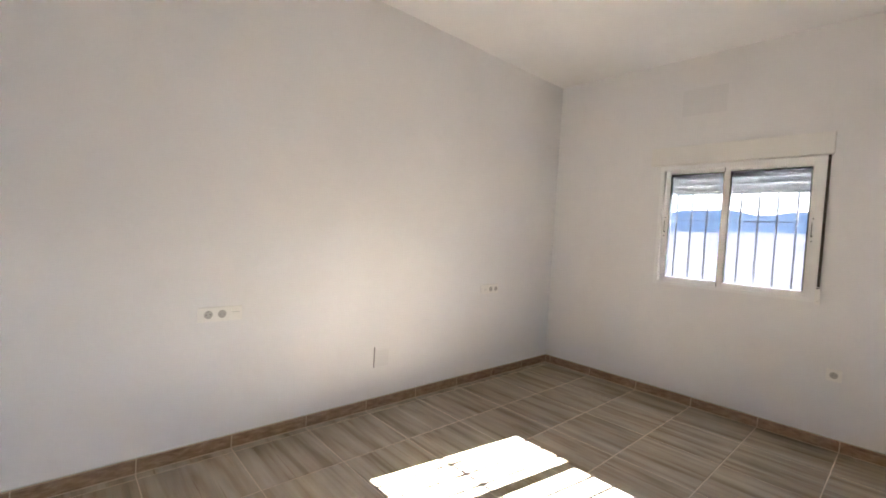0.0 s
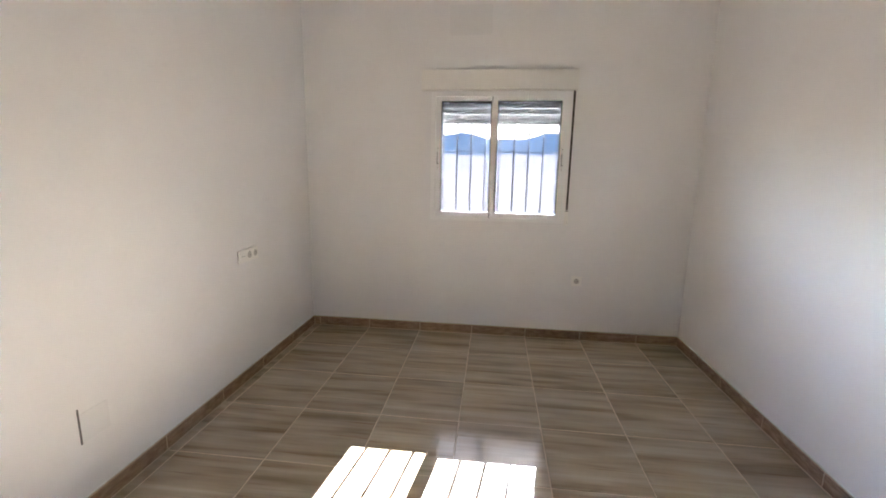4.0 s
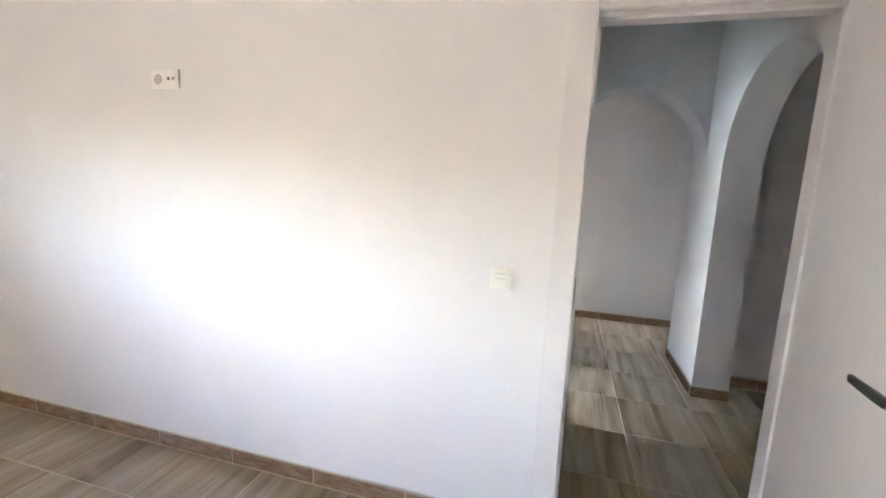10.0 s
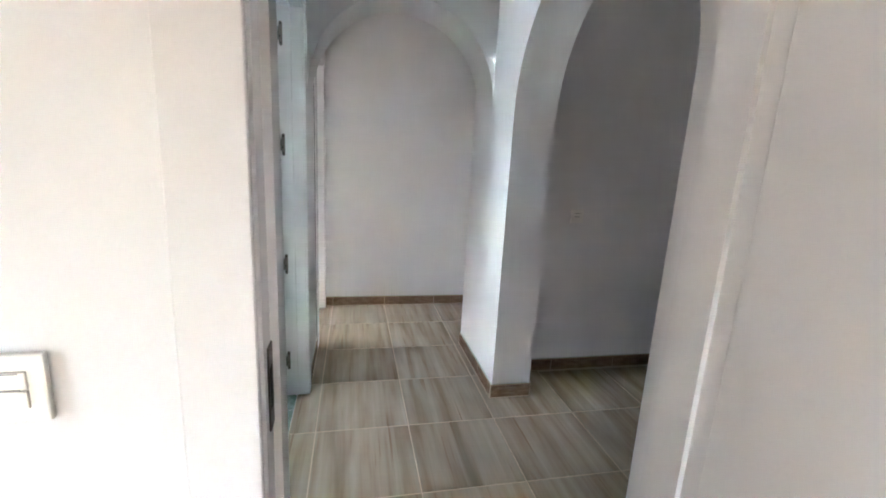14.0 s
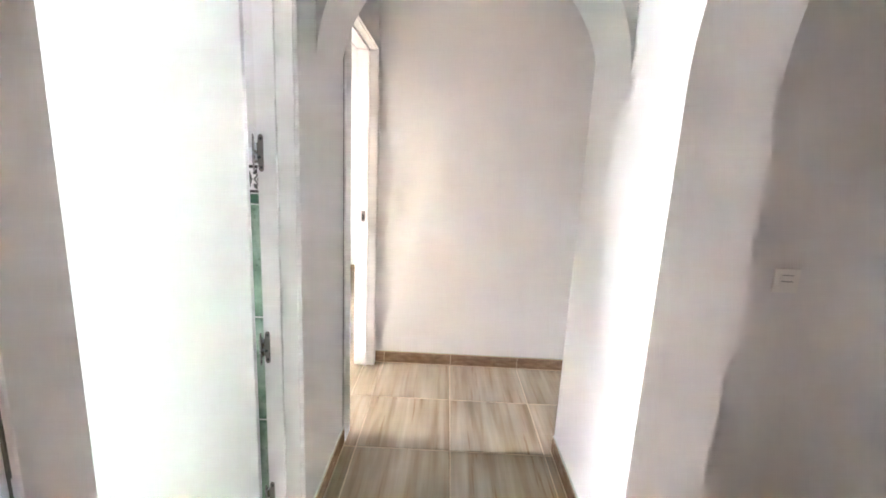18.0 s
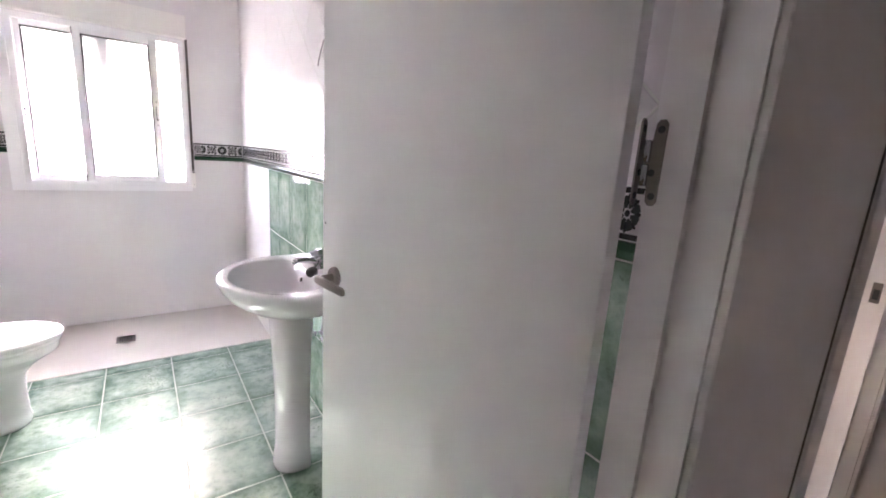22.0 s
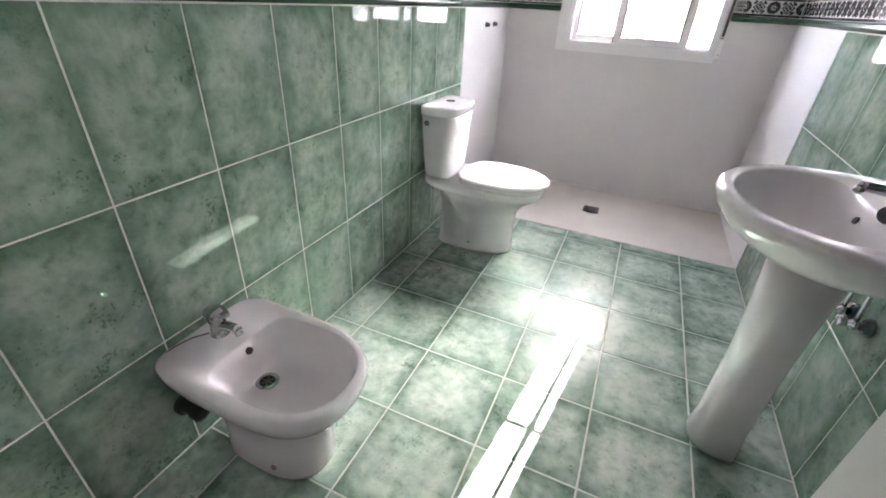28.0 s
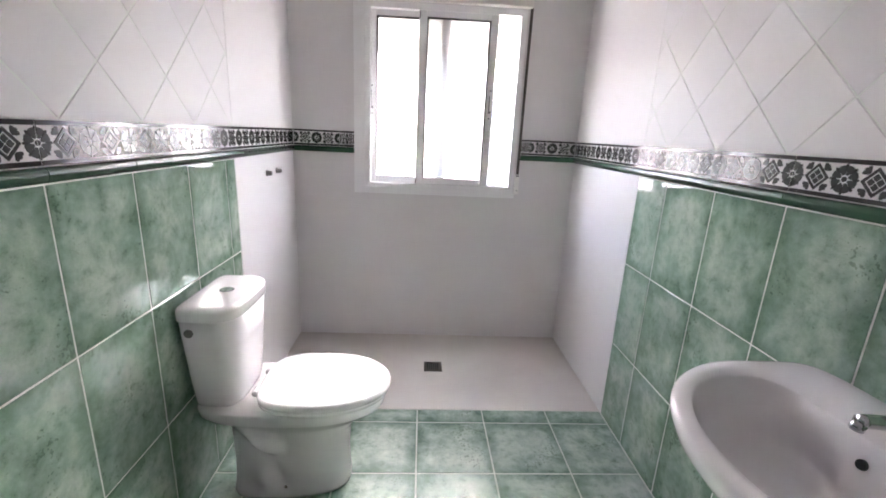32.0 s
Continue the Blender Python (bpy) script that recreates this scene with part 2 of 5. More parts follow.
def make_frost():
    nt = M_frost.node_tree
    nt.nodes.clear()
    out = nt.nodes.new("ShaderNodeOutputMaterial")
    tr = nt.nodes.new("ShaderNodeBsdfTranslucent")
    tr.inputs["Color"].default_value = (0.56, 0.585, 0.595, 1)
    rf = nt.nodes.new("ShaderNodeBsdfRefraction")
    rf.inputs["Roughness"].default_value = 1.0
    rf.inputs["IOR"].default_value = 1.20
    rf.inputs["Color"].default_value = (0.53, 0.545, 0.545, 1)
    m0 = nt.nodes.new("ShaderNodeMixShader")
    m0.inputs[0].default_value = 0.56
    nt.links.new(tr.outputs[0], m0.inputs[1])
    nt.links.new(rf.outputs[0], m0.inputs[2])
    gl = nt.nodes.new("ShaderNodeBsdfGlossy")
    gl.inputs["Roughness"].default_value = 0.2
    mx = nt.nodes.new("ShaderNodeMixShader")
    mx.inputs[0].default_value = 0.05
    nt.links.new(m0.outputs[0], mx.inputs[1])
    nt.links.new(gl.outputs[0], mx.inputs[2])
    nt.links.new(mx.outputs[0], out.inputs[0])


make_frost()
M_slat = paint("shutter_slat", (0.74, 0.72, 0.68), 0.45, 0.02)
slat_nt = M_slat.node_tree
slat_tr = slat_nt.nodes.new("ShaderNodeBsdfTranslucent")
slat_tr.inputs["Color"].default_value = (0.92, 0.90, 0.85, 1)
slat_mx = slat_nt.nodes.new("ShaderNodeMixShader")
slat_mx.inputs[0].default_value = 0.4
slat_out = [n for n in slat_nt.nodes if n.type == 'OUTPUT_MATERIAL'][0]
slat_nt.links.new(slat_nt.nodes["Principled BSDF"].outputs[0], slat_mx.inputs[1])
slat_nt.links.new(slat_tr.outputs[0], slat_mx.inputs[2])
slat_nt.links.new(slat_mx.outputs[0], slat_out.inputs[0])
M_clear = mat("clear_glass", (1, 1, 1), 0.0)
clear_nt = M_clear.node_tree
clear_tr = clear_nt.nodes.new("ShaderNodeBsdfTransparent")
clear_out = [n for n in clear_nt.nodes if n.type == 'OUTPUT_MATERIAL'][0]
clear_nt.links.new(clear_tr.outputs[0], clear_out.inputs[0])
M_frost_edge = mat("green_glass_edge", (0.25, 0.48, 0.46), 0.15)


# ---------- mesh helpers ----------
def link_mesh(name, bm, material, parent=None, label="", smooth=False):
    me = bpy.data.meshes.new(name)
    bmesh.ops.recalc_face_normals(bm, faces=bm.faces)
    if smooth:
        for fc in bm.faces:
            fc.smooth = True
    bm.to_mesh(me)
    bm.free()
    for mt in (material if isinstance(material, (list, tuple)) else [material]):
        me.materials.append(mt)
    ob = new(name, me)
    if parent:
        ob.parent = parent
    if label:
        ob["label"] = label
    return ob


def part(name, bm, material, parent, label="", smooth=False):
    return link_mesh(name, bm, material, parent, label, smooth)


def structure(name, bm, material, label, category):
    return tagged(link_mesh(name, bm, material), label, category, kind="structure")


def thing(name, at, label, category, group="", turn=0.0):
    ob = new(name)
    ob.matrix_world = pose(*at, 0, 0, turn)
    ob.empty_display_size = 0.05
    return tagged(ob, label, category, group)


def add_box(bm, x0, x1, y0, y1, z0, z1, bevel=0.0, seg=2):
    vs = [bm.verts.new((x, y, z)) for x in (x0, x1) for y in (y0, y1) for z in (z0, z1)]
    fs = [bm.faces.new([vs[i] for i in q]) for q in ((0, 1, 3, 2), (4, 6, 7, 5), (0, 4, 5, 1), (2, 3, 7, 6), (0, 2, 6, 4), (1, 5, 7, 3))]
    if bevel:
        es = list({e for fc in fs for e in fc.edges})
        bmesh.ops.bevel(bm, geom=es, offset=bevel, segments=seg, affect='EDGES', profile=0.6)


def box(x0, x1, y0, y1, z0, z1, bevel=0.0, seg=2):
    bm = bmesh.new()
    add_box(bm, x0, x1, y0, y1, z0, z1, bevel, seg)
    return bm


def boxes(*items):
    bm = bmesh.new()
    for it in items:
        add_box(bm, *it)
    return bm


def add_loft(bm, rings, cap=(True, True)):
    rows = [[bm.verts.new(p) for p in r] for r in rings]
    n = len(rows[0])
    for a, b in zip(rows, rows[1:]):
        for i in range(n):
            bm.faces.new((a[i], a[(i + 1) % n], b[(i + 1) % n], b[i]))
    if cap[0]:
        bm.faces.new(rows[0][::-1])
    if cap[1]:
        bm.faces.new(rows[-1])


def loft(rings, cap=(True, True)):
    bm = bmesh.new()
    add_loft(bm, rings, cap)
    return bm


def oval(cu, cv, z, front, back, half, pf=2.3, pb=2.3, n=40, tilt=0.0):
    """A ring: front half reaches cu+front, back half cu-back, half wide on both sides."""
    pts = []
    for i in range(n):
        a = 2 * math.pi * i / n
        c, s = math.cos(a), math.sin(a)
        p = pf if c >= 0 else pb
        u = (front if c >= 0 else back) * math.copysign(abs(c) ** (2 / p), c)
        w = half * math.copysign(abs(s) ** (2 / p), s)
        pts.append((cu + u, cv + w, z + tilt * u))
    return pts


def add_lathe(bm, axis_point, axis, profile, n=20):
    """Turn a profile of (distance along axis, radius) about an axis."""
    ax = Vector(axis).normalized()
    side = ax.orthogonal().normalized()
    up = ax.cross(side)
    o = Vector(axis_point)
    rings = []
    for d, r in profile:
        rings.append([o + ax * d + (side * math.cos(2 * math.pi * i / n) + up * math.sin(2 * math.pi * i / n)) * max(r, 1e-5) for i in range(n)])
    add_loft(bm, rings)


def lathe(axis_point, axis, profile, n=20):
    bm = bmesh.new()
    add_lathe(bm, axis_point, axis, profile, n)
    return bm


def add_tube(bm, pts, r, n=10, radii=None):
    pts = [Vector(p) for p in pts]
    rings = []
    side = None
    for i, p in enumerate(pts):
        d = (pts[min(i + 1, len(pts) - 1)] - pts[max(i - 1, 0)]).normalized()
        side = d.orthogonal().normalized() if side is None else (side - d * side.dot(d)).normalized()
        up = d.cross(side)
        rr = radii[i] if radii else r
        rings.append([p + (side * math.cos(2 * math.pi * k / n) + up * math.sin(2 * math.pi * k / n)) * rr for k in range(n)])
    add_loft(bm, rings)


def tube(pts, r, n=10, radii=None):
    bm = bmesh.new()
    add_tube(bm, pts, r, n, radii)
    return bm


def arc(p0, p1, p2, n=10):
    """Points of a smooth bend from p0 by p1 to p2."""
    a, b, c = Vector(p0), Vector(p1), Vector(p2)
    return [(1 - t) ** 2 * a + 2 * t * (1 - t) * b + t * t * c for t in [i / n for i in range(n + 1)]]


# ---------- plan ----------
XL = -3.124        # bedroom, far side wall
XT = 0.14          # the bedroom's partition, hall side
BX0, BX1 = 0.173, 1.893   # bathroom
BY1 = 0.131        # bathroom, window wall
YH = -3.462        # hall face of the bathroom wall
YB = -3.352        # bathroom face of it
YA0, YA1 = -4.72, -4.49   # wall with the wide arch
YEXT = 0.30        # outer face of the window walls
YBACK = -4.62      # bedroom, wall behind
XF = 3.21          # end wall of the passage
CEIL = 2.90
DOOR_H = 1.985
SH_Y = -0.685      # where the shower floor begins

# ground outside and hills
bm = bmesh.new()
bmesh.ops.create_grid(bm, x_segments=60, y_segments=60, size=900)
for v in bm.verts:
    v.co.z = -0.45 + (noise.noise(v.co * 0.02) * 1.2 if v.co.y > 40 else 0.0)
M_ground = mat("dry_earth", (0.44, 0.36, 0.30), 0.95)
gv = coords(M_ground)
colour(M_ground, mixed(M_ground, 0.5, ramp(M_ground, noise_at(M_ground, gv, 0.15, 6), [(0.35, (0.30, 0.25, 0.19)), (0.6, (0.50, 0.41, 0.35))]),
                       ramp(M_ground, noise_at(M_ground, gv, 3.0, 6), [(0.3, (0.36, 0.29, 0.23)), (0.7, (0.54, 0.45, 0.40))])))
structure("ground", bm, M_ground, "dry pale earth and scrub outside the house", "ground")
# distance haze is put into the hills' blue-grey base colour
M_hill = paint("haze_tinted_hill", (0.40, 0.45, 0.48), 1.0, 0.10)
bm = bmesh.new()
prev = None
for i in range(121):
    x = -900 + 15 * i
    h = 43 + 4.5 * math.sin(x * 0.052 + 4.0) + 1.5 * math.sin(x * 0.12) + 3 * noise.noise((x * 0.015, 3, 0))
    row = [bm.verts.new((x, 560 + d, z)) for d, z in ((-60, -3), (-45, h * 0.42), (0, h), (90, -2))]
    if prev:
        for k in range(3):
            bm.faces.new((prev[k], row[k], row[k + 1], prev[k + 1]))
    prev = row
structure("backdrop", bm, M_hill, "hills on the horizon with blue haze put into their colour", "hills")
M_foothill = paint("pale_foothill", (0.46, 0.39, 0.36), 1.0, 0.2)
bm = bmesh.new()
prev = None
for i in range(121):
    x = -900 + 15 * i
    h = 15 + 4 * noise.noise((x * 0.012, 7, 0)) + 2 * noise.noise((x * 0.05, 1, 0))
    row = [bm.verts.new((x, 400 + d, z)) for d, z in ((-150, -2), (-60, h * 0.6), (0, h), (90, -2))]
    if prev:
        for k in range(3):
            bm.faces.new((prev[k], row[k], row[k + 1], prev[k + 1]))
    prev = row
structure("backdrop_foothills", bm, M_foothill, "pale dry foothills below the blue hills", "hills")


# ---------- walls ----------
def opening_wall_y(name, x0, x1, y0, y1, holes, label):
    """A wall along x between y0 and y1, with holes (xa, xb, za, zb)."""
    bm = bmesh.new()
    x = x0
    for xa, xb, za, zb in sorted(holes):
        add_box(bm, x, xa, y0, y1, -0.1, CEIL)
        add_box(bm, xa, xb, y0, y1, zb, CEIL)
        if za > 0:
            add_box(bm, xa, xb, y0, y1, -0.1, za)
        x = xb
    add_box(bm, x, x1, y0, y1, -0.1, CEIL)
    return structure(name, bm, M_wall, label, "wall")


def opening_wall_x(name, y0, y1, x0, x1, holes, label):
    bm = bmesh.new()
    y = y0
    for ya, yb, za, zb in sorted(holes):
        add_box(bm, x0, x1, y, ya, -0.1, CEIL)
        add_box(bm, x0, x1, ya, yb, zb, CEIL)
        if za > 0:
            add_box(bm, x0, x1, ya, yb, -0.1, za)
        y = yb
    add_box(bm, x0, x1, y, y1, -0.1, CEIL)
    return structure(name, bm, M_wall, label, "wall")


AW = (-2.070, -0.975, 0.985, 2.0)     # bedroom window hole
BW = (0.600, 1.520, 1.0, 2.03)        # bathroom window hole
CW = (2.55, 3.10, 0.95, 1.90)           # window of the bright room
opening_wall_y("wall_bedroom_window", XL, 0.0, 0.0, YEXT, [AW], "white painted plaster wall with a window")
structure("wall_bedroom_side", box(XL - 0.2, XL, YBACK, YEXT, -0.1, CEIL), M_wall, "white painted plaster side wall", "wall")
structure("wall_bedroom_back", box(XL - 0.2, XT, YBACK - 0.15, YBACK, -0.1, CEIL), M_wall, "white painted plaster back wall", "wall")
AD0, AD1 = -4.317, -3.575             # hole for the bedroom door
opening_wall_x("wall_bedroom_door", YBACK, YEXT, 0.0, XT, [(AD0, AD1, 0, DOOR_H + 0.02)], "white painted plaster wall with a doorway")
structure("wall_bath_window_base", boxes((XT, BW[0], BY1, YEXT, -0.1, CEIL), (BW[1], 2.0, BY1, YEXT, -0.1, CEIL),
          (BW[0], BW[1], BY1, YEXT, -0.1, BW[2]), (BW[0], BW[1], BY1, YEXT, BW[3], CEIL)), M_wtile, "plain white glazed shower wall with a window", "wall")
structure("wall_bath_side_west", box(XT + 0.001, BX0 - 0.0013, YH + 0.002, BY1, -0.1, CEIL), M_wgrout, "pale grouted wall behind the bathroom tiles", "wall")
structure("wall_bath_side_east", box(BX1 + 0.0013, 2.0, YH + 0.115, BY1, -0.1, CEIL), M_wgrout, "pale grouted wall behind the bathroom tiles", "wall")
BD0, BD1 = 0.945, 1.775               # hole for the bathroom door
CD0, CD1 = 2.415, 3.165               # hole for the bright room's door
opening_wall_y("wall_hall_north", XT, XF + 0.15, YH, YB, [(BD0, BD1, 0, DOOR_H + 0.02), (CD0, CD1, 0, DOOR_H + 0.02)], "white painted hall wall with two doorways")
structure("wall_passage_end", box(XF, XF + 0.15, -6.6, YH, -0.1, CEIL), M_wall, "white painted end wall of the passage", "wall")
structure("wall_passage_south", box(1.88, XF + 0.15, -6.75, -6.6, -0.1, CEIL), M_wall, "white painted wall closing the passage", "wall")
structure("wall_south_room", box(1.88, 2.346, -6.6, YA0, -0.1, CEIL), M_wall, "white painted wall with a switch", "wall")
opening_wall_y("wall_south_room_far", -0.1, 1.88, -6.75, -6.6, [], "white painted wall of the room behind the arch")
structure("wall_south_room_west", box(0.0, XT, -6.6, YBACK - 0.15, -0.1, CEIL), M_wall, "white painted wall of the room behind the arch", "wall")
opening_wall_y("wall_bright_room_window", 2.0, 5.75, 0.131, YEXT, [CW], "white painted wall with a window in the bright room")
structure("wall_bright_room_far", box(5.6, 5.75, YH, 0.131, -0.1, CEIL), M_wall, "white painted far wall of the bright room", "wall")
structure("wall_bright_room_south", box(XF + 0.15, 5.6, YH, YB, -0.1, CEIL), M_wall, "white painted wall of the bright room", "wall")


def arch_profile(c, r, spring, n=72):
    return [(c + r * math.cos(math.pi * i / n), spring + r * math.sin(math.pi * i / n)) for i in range(n + 1)]


def arch_mesh(lo, hi, c, r, spring, d0, d1, along_x):
    """A wall from lo to hi with an arched opening, between depths d0 and d1."""
    bm = bmesh.new()

    def v(u, d, z):
        return bm.verts.new((u, d, z) if along_x else (d, u, z))
    cur = arch_profile(c, r, spring)
    for d in (d0, d1):
        for (ua, za), (ub, zb) in zip(cur, cur[1:]):
            bm.faces.new([v(ua, d, za), v(ub, d, zb), v(ub, d, CEIL), v(ua, d, CEIL)])
        for ua, ub in ((lo, c - r), (c + r, hi)):
            if ub - ua > 0.004:
                bm.faces.new([v(ua, d, -0.1), v(ub, d, -0.1), v(ub, d, CEIL), v(ua, d, CEIL)])
    soff = [(c + r, -0.1)] + cur + [(c - r, -0.1)]
    if hi - (c + r) < 0.004:
        soff = soff[1:]
    if (c - r) - lo < 0.004:
        soff = soff[:-1]
    for (ua, za), (ub, zb) in zip(soff, soff[1:]):
        bm.faces.new([v(ua, d0, za), v(ub, d0, zb), v(ub, d1, zb), v(ua, d1, za)])
    bmesh.ops.remove_doubles(bm, verts=bm.verts, dist=0.0005)
    return bm


structure("wall_wide_arch", arch_mesh(XT, 2.346, 1.005, 0.595, 1.560, YA0, YA1, True), M_wall, "white painted wall with a wide round arch", "wall")
structure("wall_arch_end", box(2.340, 2.346, YA0, YA1, -0.1, CEIL), M_wall, "white painted end of the arch wall", "wall")
structure("wall_narrow_arch", arch_mesh(YA1, YH, (YA1 + YH) / 2, (YH - YA1) / 2, 1.655, 1.97, 2.30, False), M_wall, "white painted round arch across the passage", "wall")
structure("ceiling", boxes((XL - 0.2, 6.0, -6.8, YEXT + 0.1, CEIL, CEIL + 0.15)), M_ceil, "flat white painted ceiling", "ceiling")
structure("floor_bed", box(XL - 0.2, XT / 2, YBACK - 0.2, 0.0, -0.2, -0.0012), M_grout, "beige grouted floor bed", "floor")
structure("floor_bed_hall", box(XT / 2, 5.8, -6.8, YH + 0.055, -0.2, -0.0012), M_grout, "beige grouted floor bed of the hall", "floor")
structure("floor_bed_bright_room", box(2.0, 5.8, YH + 0.055, 0.131, -0.2, -0.0012), M_grout, "beige grouted floor bed of the bright room", "floor")
structure("floor_bed_bath", box(XT / 2, 2.0, YH + 0.055, SH_Y, -0.2, -0.0012), M_fgrout, "pale grouted bathroom floor bed", "floor")
structure("shower_floor", box(BX0 - 0.02, BX1 + 0.02, SH_Y, BY1, -0.2, 0.002), M_shower, "pale cement shower floor flush with the tiles", "floor")


# ---------- windows ----------
def window(name, hole, y_in, sashes, cassette, glass, labels, strap_x, casing):
    """A white aluminium sliding window: frame, two sashes (x0, x1, depth), roller shutter, strap, grille."""
    x0, x1, z0, z1 = hole
    w = thing(name, ((x0 + x1) / 2, y_in, z0), labels[0], "window")
    base = w.matrix_world.inverted()

    def put(nm, bm, mt, parent=w, label="", smooth=False):
        bm.transform(base)
        return part(nm, bm, mt, parent, label, smooth)
    f = 0.034
    put("window_frame", boxes((x0, x0 + f, y_in - 0.008, y_in + 0.07, z0, z1), (x1 - f, x1, y_in - 0.008, y_in + 0.07, z0, z1),
        (x0 + f, x1 - f, y_in - 0.008, y_in + 0.07, z1 - f, z1), (x0 + f, x1 - f, y_in - 0.008, y_in + 0.07, z0, z0 + f * 0.75)), M_alu)
    put("track", boxes((x0 + f, x1 - f, y_in + 0.012, y_in + 0.015, z0 + f * 0.75, z0 + f * 0.75 + 0.012),
                       (x0 + f, x1 - f, y_in + 0.045, y_in + 0.048, z0 + f * 0.75, z0 + f * 0.75 + 0.012)), M_alu)
    if casing:
        c = casing
        put("casing", boxes((x0 - c, x0, y_in - 0.014, y_in, z0 - 0.04, z1), (x0, x1 + 0.008, y_in - 0.014, y_in - 0.008, z0 - 0.04, z0)), M_alu)
    for k, (a, b, d) in enumerate(sashes):
        ya, yb = y_in + d, y_in + d + 0.026
        za, zb = z0 + 0.026, z1 - f + 0.01
        s, r = 0.046, 0.042
        bm = bmesh.new()
        for it in ((a, a + s, ya, yb, za, zb), (b - s, b, ya, yb, za, zb), (a + s, b - s, ya, yb, zb - r, zb), (a + s, b - s, ya, yb, za, za + r)):
            add_box(bm, *it, 0.003, 1)
        sash = put("sash", bm, M_alu)
        bm = box(a + s - 0.004, b - s + 0.004, (ya + yb) / 2 - 0.003, (ya + yb) / 2 + 0.003, za + r - 0.004, zb - r + 0.004)
        for fc in bm.faces:      # the frosted skin lies on the room side only
            fc.material_index = 0 if glass is not M_frost or all(v.co.y < (ya + yb) / 2 for v in fc.verts) else 1
        pane = put("pane", bm, [glass, M_clear] if glass is M_frost else glass, sash)
        if glass is not M_frost:
            pane.visible_shadow = False
        g = 0.008
        put("gasket", boxes((a + s, a + s + g, ya - 0.001, yb, za + r, zb - r), (b - s - g, b - s, ya - 0.001, yb, za + r, zb - r),
                            (a + s, b - s, ya - 0.001, yb, zb - r - g, zb - r)), M_dark, sash)
        hx = a + 0.02 if k == 0 else b - 0.024
        zh = (za + zb) / 2 - 0.01
        put("pull", box(hx - 0.006, hx + 0.008, ya - 0.004, ya, zh - 0.05, zh + 0.06, 0.002, 1), M_alu, sash)
        put("pull_recess", boxes((hx - 0.005, hx - 0.001, ya - 0.006, ya - 0.003, zh - 0.045, zh + 0.055), (hx - 0.004, hx + 0.006, ya - 0.006, ya - 0.003, zh - 0.045, zh - 0.034)), M_dark, sash)
        for dz in (-0.075, 0.082):
            put("screw", lathe((hx + 0.001, ya - 0.003, zh + dz), (0, -1, 0), [(0, 0.004), (0.002, 0.004)], 10), M_dark, sash)
        bx = b - 0.004 if k == 0 else a + 0.002
        put("brush_stop", boxes((bx, bx + 0.005, ya - 0.002, ya + 0.02, zb - 0.05, zb), (bx, bx + 0.005, ya - 0.002, ya + 0.02, za, za + 0.04)), M_dark, sash)
    # shutter cassette cover
    c0, c1, cz0, cz1 = cassette
    bm = box(c0, c1, y_in - 0.036, y_in - 0.0005, cz0, cz1, 0.004, 2)
    put("shutter_box", bm, M_cassette)
    put("shutter_box_lip", box(c0 + 0.004, c1 - 0.004, y_in - 0.040, y_in - 0.036, cz0 + 0.004, cz0 + 0.02, 0.0015, 1), M_cassette)
    # roller shutter, a few slats down
    low = z1 - 0.205 if glass is not M_frost else 1.815
    n = 5
    for i in range(n):
        zb_ = low + i * 0.050
        bm = bmesh.new()
        prof = [(0.0, 0.0), (-0.006, 0.008), (-0.008, 0.020), (-0.006, 0.037), (0.0, 0.0445)]
        rows = [[bm.verts.new((x, y_in + 0.115 + d, zb_ + h)) for d, h in prof] + [bm.verts.new((x, y_in + 0.121, zb_ + h)) for h in (0.0445, 0.0)] for x in (x0 + 0.012, x1 - 0.012)]
        m_ = len(rows[0])
        for q in range(m_):
            bm.faces.new((rows[0][q], rows[0][(q + 1) % m_], rows[1][(q + 1) % m_], rows[1][q]))
        bm.faces.new(rows[0]), bm.faces.new(rows[1][::-1])
        put("slat", bm, M_slat)
        bm = bmesh.new()
        x = x0 + 0.016
        while x < x1 - 0.02:
            add_box(bm, x, x + 0.013, y_in + 0.116, y_in + 0.119, zb_ + 0.0440, zb_ + 0.0505)
            x += 0.021
        put("slat_link", bm, M_slat)
    put("bottom_rail", box(x0 + 0.012, x1 - 0.012, y_in + 0.109, y_in + 0.123, low - 0.030, low - 0.001, 0.003, 1), M_slat)
    for xs in (x0 + 0.25, x1 - 0.25):
        put("shutter_stop", box(xs - 0.012, xs + 0.012, y_in + 0.095, y_in + 0.115, low - 0.004, low + 0.012, 0.003, 1), M_plastic)
    # pull strap and reel
    put("strap", box(strap_x - 0.008, strap_x + 0.008, y_in - 0.018, y_in - 0.015, z0 + 0.11, cz0 + 0.01), M_strap)
    reel = put("strap_reel", box(strap_x - 0.015, strap_x + 0.014, y_in - 0.026, y_in - 0.0005, z0 - 0.012, z0 + 0.105, 0.004, 2), M_plastic)
    put("reel_slot", box(strap_x - 0.010, strap_x + 0.010, y_in - 0.0275, y_in - 0.0255, z0 + 0.098, z0 + 0.104), M_dark, reel)
    put("screw", lathe((strap_x + 0.004, y_in - 0.0255, z0 + 0.01), (0, -1, 0), [(0, 0.003), (0.0015, 0.003)], 8), M_dark, reel)
    # outer sill
    put("window_sill", box(x0 - 0.03, x1 + 0.03, y_in + 0.07, YEXT + 0.04, z0 - 0.03, z0, 0.004, 1), M_shower, w, "pale stone outer sill")
    return w


